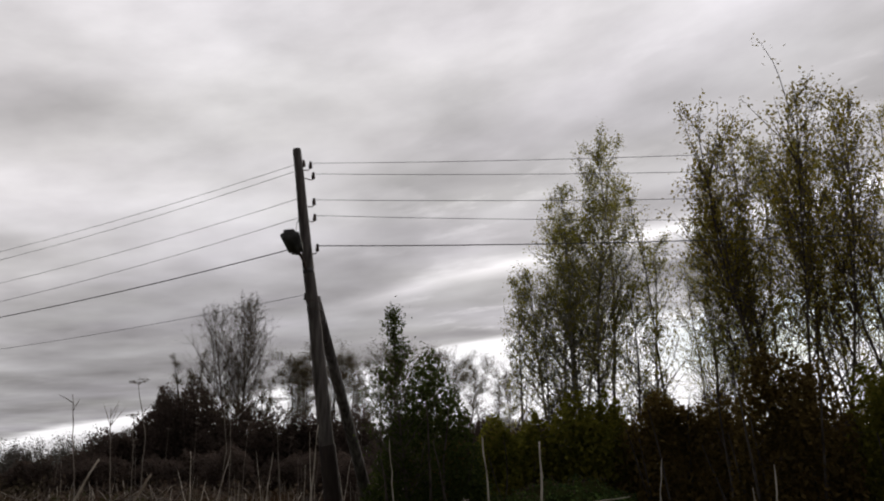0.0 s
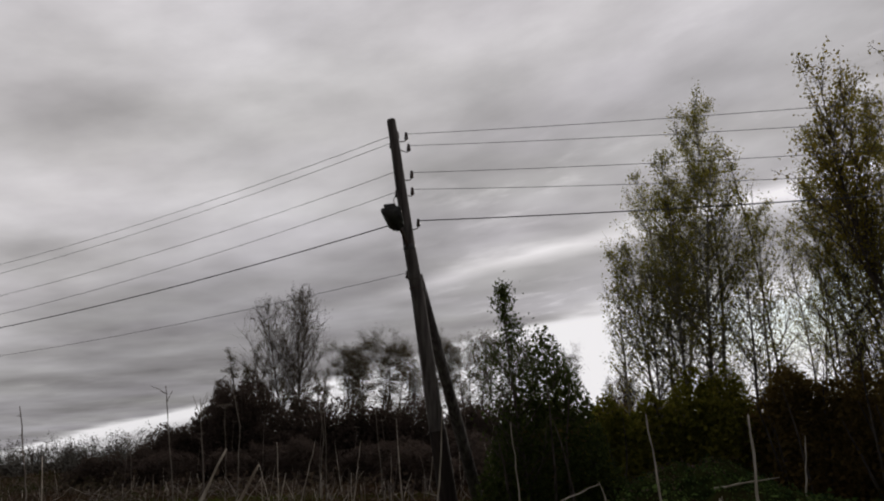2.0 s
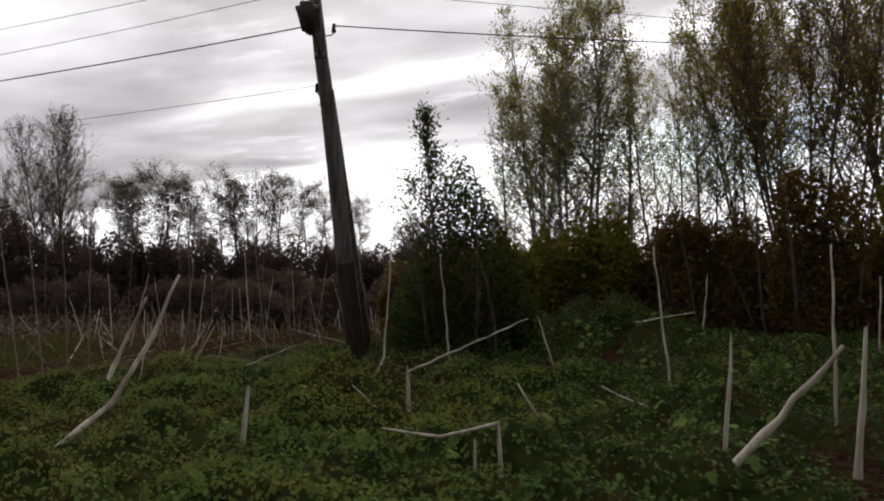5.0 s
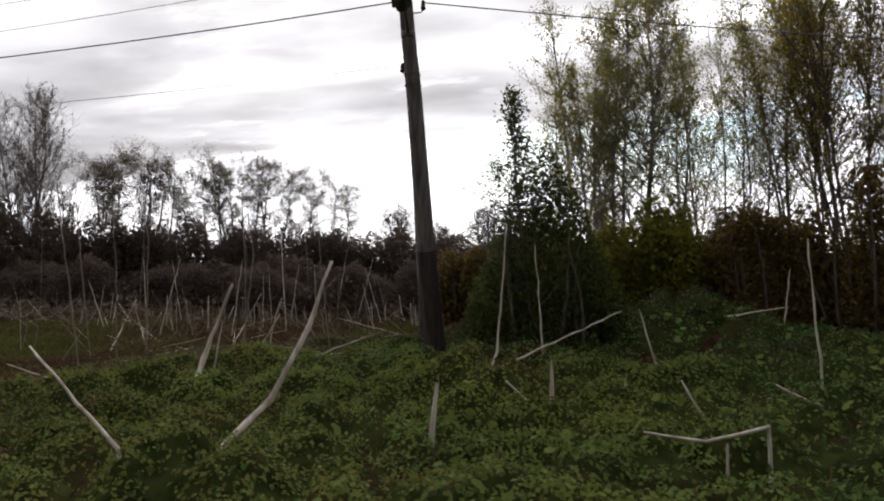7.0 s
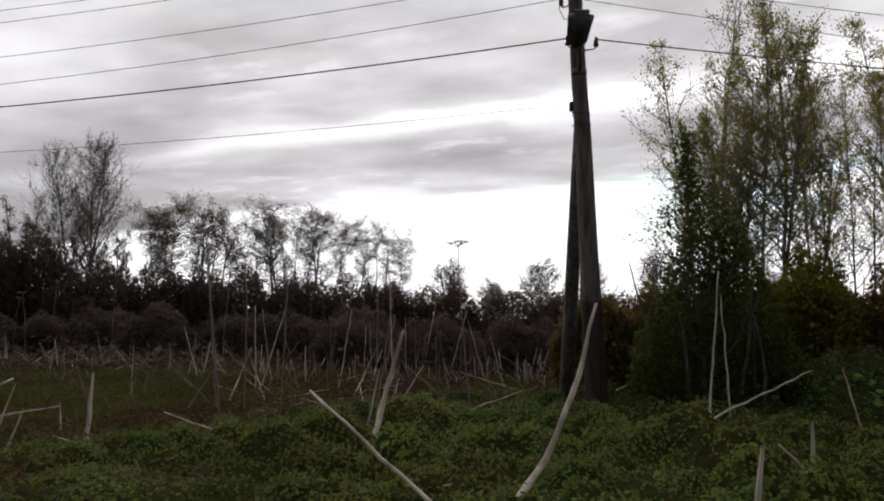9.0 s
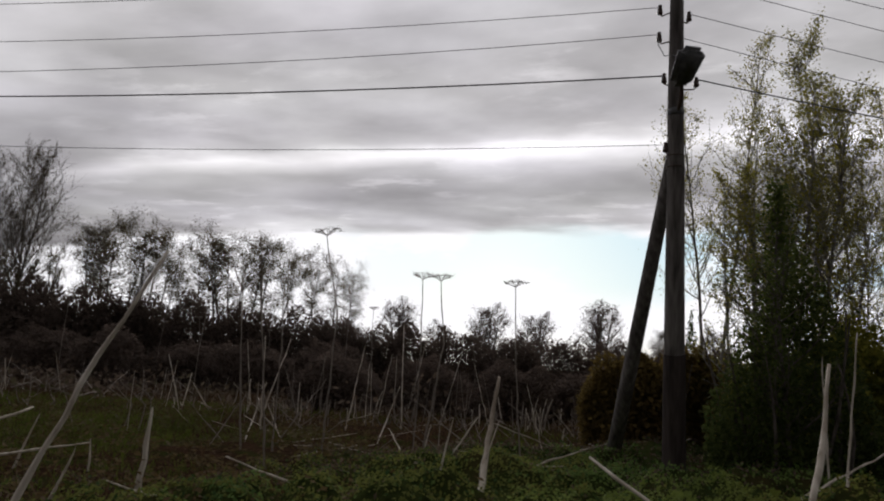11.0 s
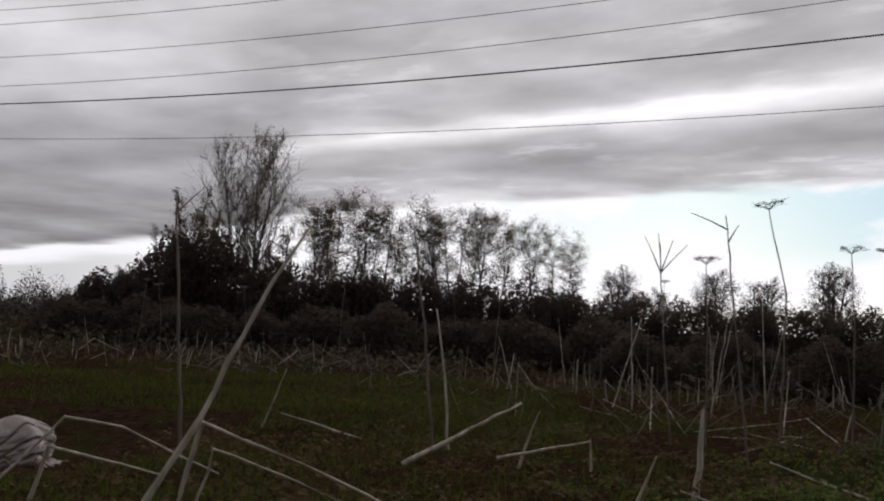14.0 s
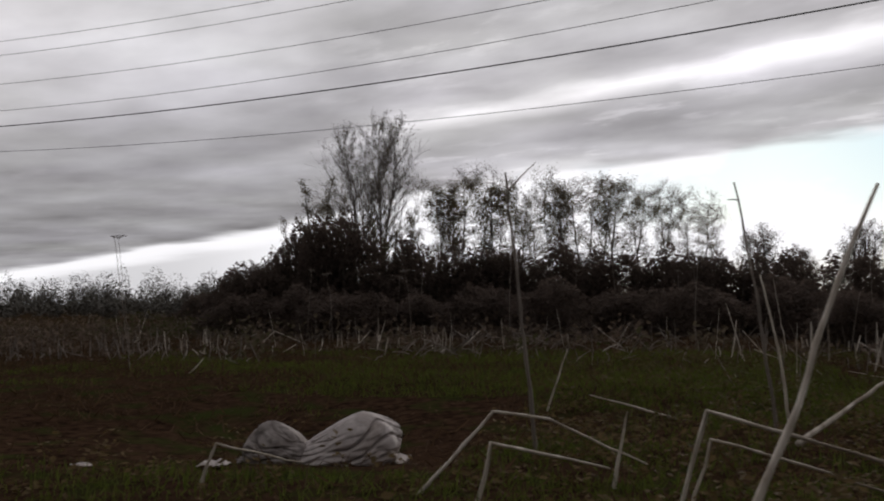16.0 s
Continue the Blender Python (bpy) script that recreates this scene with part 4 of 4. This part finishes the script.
def clumps(xs, ys, per, spread, height, sizes, tilt, name, mat, label, category, shape=LEAF, faces=((0, 1, 2, 3),)):
    n = len(xs)
    cx, cy = np.repeat(xs, per) + rg.normal(0, spread, n * per), np.repeat(ys, per) + rg.normal(0, spread, n * per)
    hump = np.array([0.42 + 1.3 * patch(a, b, 0.8, 31.0) + 1.7 * patch(a, b, 1.7, 37.0) for a, b in zip(xs, ys)])
    top = np.repeat(np.clip(hump, 0.06, 1.5) * rg.uniform(0.8, 1.0, n), per) * height
    cz = np.array([lift(a, b) for a, b in zip(cx, cy)]) + top * rg.uniform(0.1, 1.0, n * per) ** 0.6
    ob = leaf_mesh(name, np.stack([cx, cy, cz], 1), rg.uniform(*sizes, n * per), rg.uniform(*tilt, n * per), mat, shape=shape, faces=faces, rng=rg)
    return tagged(ob, label, category, kind="stuff")


def tuft(x, y):
    """Rounded tufts with creases between them."""
    return abs(patch(x + 0.25 * patch(x, y, 1.1, 3.0), y, 1.45, 67.0))


def weed_cover(x, y):
    """Height of the weed canopy: billowing hummocks that thin out towards the trodden strip and the bare field."""
    k = off_path(x, y) * min(max((x + 9.8) / 7.5, 0.0), 1.0) * min(max((7.0 - y + 0.7 * max(x, -6.0)) / 5.0, 0.0), 1.0) * (0.85 + 0.9 * patch(x, y, 0.55, 2.0))
    ragged = 0.9 * patch(x, y, 0.8, 29.0)
    k *= min(max((8.9 - x + ragged) / 1.6, 0.0), 1.0) * min(max((y + 10.6 + ragged) / 1.0, 0.0), 1.0)
    k = min(max(k, 0.0), 1.0)
    if lift(x, y) > 0.22:
        k = max(k, min((lift(x, y) - 0.22) * 6, 1.0))
    b = 0.45 * abs(patch(x, y, 0.8, 61.0)) + 0.85 * min(tuft(x, y), 0.42) + 0.25 * abs(patch(x, y, 4.6, 71.0))
    return k * (0.80 * b - 0.05) - (1 - k) * 0.06


# a sheet coloured dark as the shade between leaves, and the leaves over it
CX0, CX1, CY0, CY1, CS = -9.8, 9.6, -11.2, 4.4, 0.11
nx, ny = int((CX1 - CX0) / CS) + 1, int((CY1 - CY0) / CS) + 1
ax_, ay_ = CX0 + CS * np.arange(nx), CY0 + CS * np.arange(ny)
cover = np.array([[weed_cover(x, y) for x in ax_] for y in ay_])
base_z = np.array([[lift(x, y) for x in ax_] for y in ay_])
sheet_v = [(x, y, base_z[j, i] + cover[j, i] - 0.03) for j, y in enumerate(ay_) for i, x in enumerate(ax_)]
sheet_f = [(j * nx + i, j * nx + i + 1, (j + 1) * nx + i + 1, (j + 1) * nx + i) for j in range(ny - 1) for i in range(nx - 1) if max(cover[j, i], cover[j + 1, i], cover[j, i + 1], cover[j + 1, i + 1]) > 0]
tagged(mesh_object("weed_shade_sheet", sheet_v, sheet_f, M_GAP_SHADE, smooth=True), "sheet under low weed hummocks, coloured dark as shade between leaves", "weeds", kind="stuff")
full = base_z + cover
slope_y, slope_x = np.gradient(full, CS)


def canopy_leaves(n, name, mat, label, sizes, chance, shape=LEAF, faces=((0, 1, 2, 3),), rise=0.07, jitter=0.55):
    """Leaves on the canopy, lying along its slope with some scatter."""
    xs, ys = rg.uniform(CX0 + CS, CX1 - CS, n), rg.uniform(CY0 + CS, CY1 - CS, n)
    fi, fj = (xs - CX0) / CS, (ys - CY0) / CS
    i0, j0 = fi.astype(int), fj.astype(int)
    u, v = fi - i0, fj - j0

    def at(grid):
        return grid[j0, i0] * (1 - u) * (1 - v) + grid[j0, i0 + 1] * u * (1 - v) + grid[j0 + 1, i0] * (1 - u) * v + grid[j0 + 1, i0 + 1] * u * v

    c = at(cover)
    p = np.array([chance(a, b) for a, b in zip(xs, ys)])
    ok = (c > 0.015) & (rg.uniform(0, 1, n) < p)
    z, gx_, gy_ = at(full)[ok], at(slope_x)[ok], at(slope_y)[ok]
    xs, ys, m_ = xs[ok], ys[ok], int(ok.sum())
    N_ = np.stack([-gx_, -gy_, np.ones(m_)], 1) + rg.normal(0, jitter, (m_, 3))
    N_ /= np.linalg.norm(N_, axis=1)[:, None]
    a = rg.uniform(0, 2 * math.pi, m_)
    T_ = np.stack([np.cos(a), np.sin(a), np.zeros(m_)], 1)
    T_ -= N_ * (T_ * N_).sum(1)[:, None]
    T_ /= np.linalg.norm(T_, axis=1)[:, None]
    B_ = np.cross(N_, T_)
    size = rg.uniform(*sizes, m_)
    P = shape[None] * size[:, None, None]
    C = np.stack([xs, ys, z + rg.uniform(-0.02, rise, m_)], 1)
    V = C[:, None] + P[..., :1] * T_[:, None] + P[..., 1:2] * B_[:, None] + P[..., 2:] * N_[:, None]
    q = shape.shape[0]
    me = bpy.data.meshes.new(name)
    me.from_pydata(V.reshape(-1, 3).tolist(), [], [tuple(i * q + w for w in f) for i in range(m_) for f in faces])
    me.materials.append(mat)
    return tagged(new(name, me), label, "weeds", kind="stuff")


def olive(x, y):
    return min(max(0.5 + (-0.9 - x) * 0.30 + 2.2 * patch(x, y, 0.5, 83.0), 0.03), 0.97)


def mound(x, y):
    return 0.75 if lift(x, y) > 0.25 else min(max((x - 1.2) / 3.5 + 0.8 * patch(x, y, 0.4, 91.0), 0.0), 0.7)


def withered(x, y):
    """Brown withered weeds behind the pole, towards the field and between the hummocks by the trees."""
    w = max((y + 1.6) * 0.30 - 0.10 * max(x - 1.0, 0.0), 0.05 * (x - 2.0),  (-3.0 - x) * 0.16)
    return min(max(w - 0.1 + 1.3 * patch(x, y, 0.6, 97.0), 0.0), 0.92)


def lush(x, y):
    """Leaves crowd on the tufts; bare creases show the dark sheet as shade."""
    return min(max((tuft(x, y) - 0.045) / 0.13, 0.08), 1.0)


canopy_leaves(380000, "weeds", M_WEED, "low green weed leaves over soft hummocks", (0.024, 0.062), lambda x, y: (1 - withered(x, y)) * (1 - olive(x, y)) * (1 - mound(x, y)) * lush(x, y))
canopy_leaves(240000, "olive_weeds", M_OLIVE, "yellowing olive weed leaves over soft hummocks", (0.024, 0.058), lambda x, y: (1 - withered(x, y)) * olive(x, y) * (1 - mound(x, y)) * lush(x, y))
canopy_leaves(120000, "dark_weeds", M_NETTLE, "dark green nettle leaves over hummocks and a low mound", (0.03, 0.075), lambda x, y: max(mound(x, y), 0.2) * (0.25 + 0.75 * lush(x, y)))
canopy_leaves(90000, "brown_weeds", M_WEED_BROWN, "withered brown weed leaves over low hummocks", (0.024, 0.07), lambda x, y: withered(x, y) * (0.2 + 0.8 * lush(x, y)), rise=0.09, jitter=0.7)
canopy_leaves(9000, "broad_weeds", M_WEED, "broad lobed green hogweed leaves above lower weeds", (0.06, 0.13), lambda x, y: 0.8 * (1 - withered(x, y)) * (1 - olive(x, y)) * lush(x, y) * max(0.0, 0.35 + 1.5 * patch(x, y, 0.7, 23.0)), LOBED, LOBED_F, 0.12, 0.4)
xs, ys = scatter(7500, -18, 11, -15, 9, lambda x, y: off_path(x, y) * ((0.5 if x < -1.6 else 0.04) + 0.5 * patch(x, y, 0.5, 5.0) + (0.5 if -11 < x < -1.6 else 0.0) - (0.6 if x < -12 and y > -3 else 0)) * (1.0 if x < -4 else 0.15))
clumps(xs, ys, 12, 0.12, 0.32, (0.04, 0.10), (-0.7, 0.5), "yellowing_weeds", M_WEED_DRY, "yellowing low weed leaves between green ones", "weeds")
xs, ys = scatter(8000, -62, 2, 8, 36, lambda x, y: (1 if y < (22 if x < -8 else 12) or x < -27 else 0) * 0.5 + 0.9 * patch(x, y, 0.25, 51.0) + 0.5 * patch(x, y, 0.9, 53.0) - (0.35 if y < 11 else 0))
clumps(xs, ys, 9, 0.30, 0.75, (0.10, 0.24), (-0.5, 1.2), "withered_weeds", M_WEED_BROWN, "withered brown weeds over the far part of the field", "weeds")

BLADE = np.array([(-0.05, 0, 0), (0.05, 0, 0), (0.035, 0.55, 0.03), (0, 1, 0.12)])


def grass(n, box, keep, sizes, tilt, name, mat, label):
    xs, ys = scatter(n, *box, keep)
    zs = np.array([lift(a, b) for a, b in zip(xs, ys)])
    ob = leaf_mesh(name, np.stack([xs, ys, zs], 1), rg.uniform(*sizes, len(xs)), rg.uniform(*tilt, len(xs)), mat, shape=BLADE, rng=rg)
    tagged(ob, label, "grass", kind="stuff")


grass(190000, (-24, 2, -6, 12), lambda x, y: off_path(x, y) * 0.25 + 1.0 * patch(x, y, 0.35, 11.0) + (0.55 if -16 < x < -7 and 1.5 < y < 10 else -0.25 if x > -7 and y > 0 else 0) - (1.0 if x < -12.0 and -2.9 < y < 3 else 0) + (0.6 if x < -8 and y < -2.9 else 0), (0.06, 0.15), (0.4, 1.4), "short_grass", M_GRASS, "short green grass between dry stalks")
grass(150000, (-40, 10, -8, 24), lambda x, y: 0.22 + 0.8 * patch(x, y, 0.3, 17.0) + 0.5 * patch(x, y, 1.3, 19.0) + (0.3 if y > 4 else 0), (0.06, 0.30), (0.0, 0.9), "dry_grass", M_STRAW, "dry brown grass and plant litter")

xs, ys = scatter(26000, -26, 8, -14, 8, lambda x, y: 0.35 + 0.6 * patch(x, y, 0.6, 41.0))
zs = np.array([lift(a, b) for a, b in zip(xs, ys)]) + rg.uniform(0.005, 0.03, len(xs))
tagged(leaf_mesh("leaf_litter", np.stack([xs, ys, zs], 1), rg.uniform(0.03, 0.09, len(xs)), rg.uniform(-0.25, 0.35, len(xs)), M_STRAW, rng=rg), "fallen brown leaves and bits of stem on bare soil", "leaf litter", kind="stuff")


# ---- two old sacks in the hollow ----
def sack(x, y, sx, sy, sz, turn, peak, mat, label, seed):
    """A slumped sack: a lopsided body, its cloth hanging in slanting overlapping folds, and a limp mouth."""
    ob = thing("sack", x, y, lift(x, y), label, "sack", "old sacks")
    rings, n = 60, 150
    V, F = [], []
    c, s = math.cos(radians(turn)), math.sin(radians(turn))
    for i in range(rings + 1):
        h = i / rings
        rx, ry = max(1 - h ** 2.0, 0.0) ** 0.55, max(1 - h ** 1.7, 0.0) ** 0.6
        tuck = 0.86 + 0.14 * min(h / 0.18, 1.0)
        for k in range(n):
            a = 2 * math.pi * k / n
            ca, sa = math.copysign(abs(math.cos(a)) ** 0.85, math.cos(a)), math.copysign(abs(math.sin(a)) ** 0.85, math.sin(a))
            out = 1 + 0.16 * noise.noise((ca * 1.4 + seed, sa * 1.4, h * 1.5 + seed))
            # a few long creases that run slantwise towards the mouth
            w = h * 3.4 - 0.8 * ca + 0.5 * sa + 1.3 * noise.noise((ca * 0.9 + seed, sa * 0.9, h * 1.1 + seed))
            near_mouth = min(max((ca + 0.8) / 1.2, 0.0), 1.0) * max(0.0, 0.6 + 0.9 * noise.noise((ca * 1.6 + seed, sa * 1.6, h * 2.2)))
            fold = (-0.24 * math.exp(-(((w - math.floor(w)) - 0.5) / 0.085) ** 2) * near_mouth - 0.05 * max(0.0, 0.15 - abs(noise.noise((ca * 0.8 + seed, h * 8 - 2.0 * ca, sa * 2.5)))) / 0.15) * min(h / 0.1, 1.0) * min((1 - h) / 0.12, 1.0)
            fine = 0.02 * noise.noise((ca * 5 + seed, sa * 5, h * 9))
            lean = 0.30 * peak * h
            qx = (ca * rx * tuck * (out + fold + fine) * 0.5 + lean) * sx
            qy = sa * ry * tuck * (out + fold * 1.4 + fine) * 0.5 * sy
            low = 1 - 0.62 * peak * max(-ca, 0.0) * rx
            z = sz * (h * low + 0.06 * noise.noise((ca * 1.3 * rx + seed, sa * 1.3 * ry, 6.0)) * min(h * 3, 1)) - 0.05 * (h == 0)
            V.append((qx * c - qy * s, qx * s + qy * c, z))
    for i in range(rings):
        o = i * n
        F += [(o + k, o + (k + 1) % n, o + n + (k + 1) % n, o + n + k) for k in range(n)]
    mesh_object("bag", V, F, mat, ob, smooth=True)
    # the limp mouth, trodden flat
    V, F = [], []
    for i in range(9):
        for k in range(15):
            u, v = i / 8, k / 14 - 0.5
            qx = sx * (0.42 + 0.14 * u)
            qy = sy * v * (0.45 + 0.35 * u)
            z = 0.02 + 0.10 * sz * (1 - u) + 0.05 * abs(math.sin(v * 17 + seed)) * (0.4 + 0.6 * u) + 0.04 * noise.noise((u * 3, v * 6, seed))
            V.append((qx * c - qy * s, qx * s + qy * c, max(z, 0.01)))
    F = [(i * 15 + k, i * 15 + k + 1, i * 15 + k + 16, i * 15 + k + 15) for i in range(8) for k in range(14)]
    mesh_object("mouth", V, F, mat, ob, "limp crumpled mouth of the sack", smooth=True)
    return ob


sack(-13.36, -1.6, 1.22, 0.9, 0.56, 8, 0.6, M_SACK, "filled white woven sack lying in a muddy hollow", 1.0)
sack(-13.98, -1.80, 0.74, 0.66, 0.44, 194, 0.15, M_SACK_OLD, "mud-stained slumped old sack beside a white one", 4.0)


def scrap(x, y, size, seed):
    """A crumpled torn piece of sack cloth."""
    rng = np.random.default_rng(seed)
    ob = thing("cloth_scrap", x, y, lift(x, y), "crumpled white scrap of woven sack on the soil", "scrap", "cloth scraps")
    n, V = 9, []
    for i in range(n):
        for k in range(n):
            u, v = i / (n - 1) - 0.5, k / (n - 1) - 0.5
            z = 0.02 + size * (0.30 * (noise.noise((u * 3 + seed, v * 3, 1.0)) + 0.45) * (1 - 2.2 * max(abs(u), abs(v)) ** 2) + 0.10 * abs(noise.noise((u * 8, v * 8 + seed, 2.0))))
            V.append((size * (u + rng.normal(0, 0.02)), size * 0.8 * (v + rng.normal(0, 0.02)), max(z, 0.01)))
    F = [(i * n + k, i * n + k + 1, i * n + n + k + 1, i * n + n + k) for i in range(n - 1) for k in range(n - 1)]
    mesh_object("cloth", V, F, M_SACK, ob, smooth=True)


scrap(-14.22, -2.68, 0.28, 3)
scrap(-15.4, -3.0, 0.16, 8)
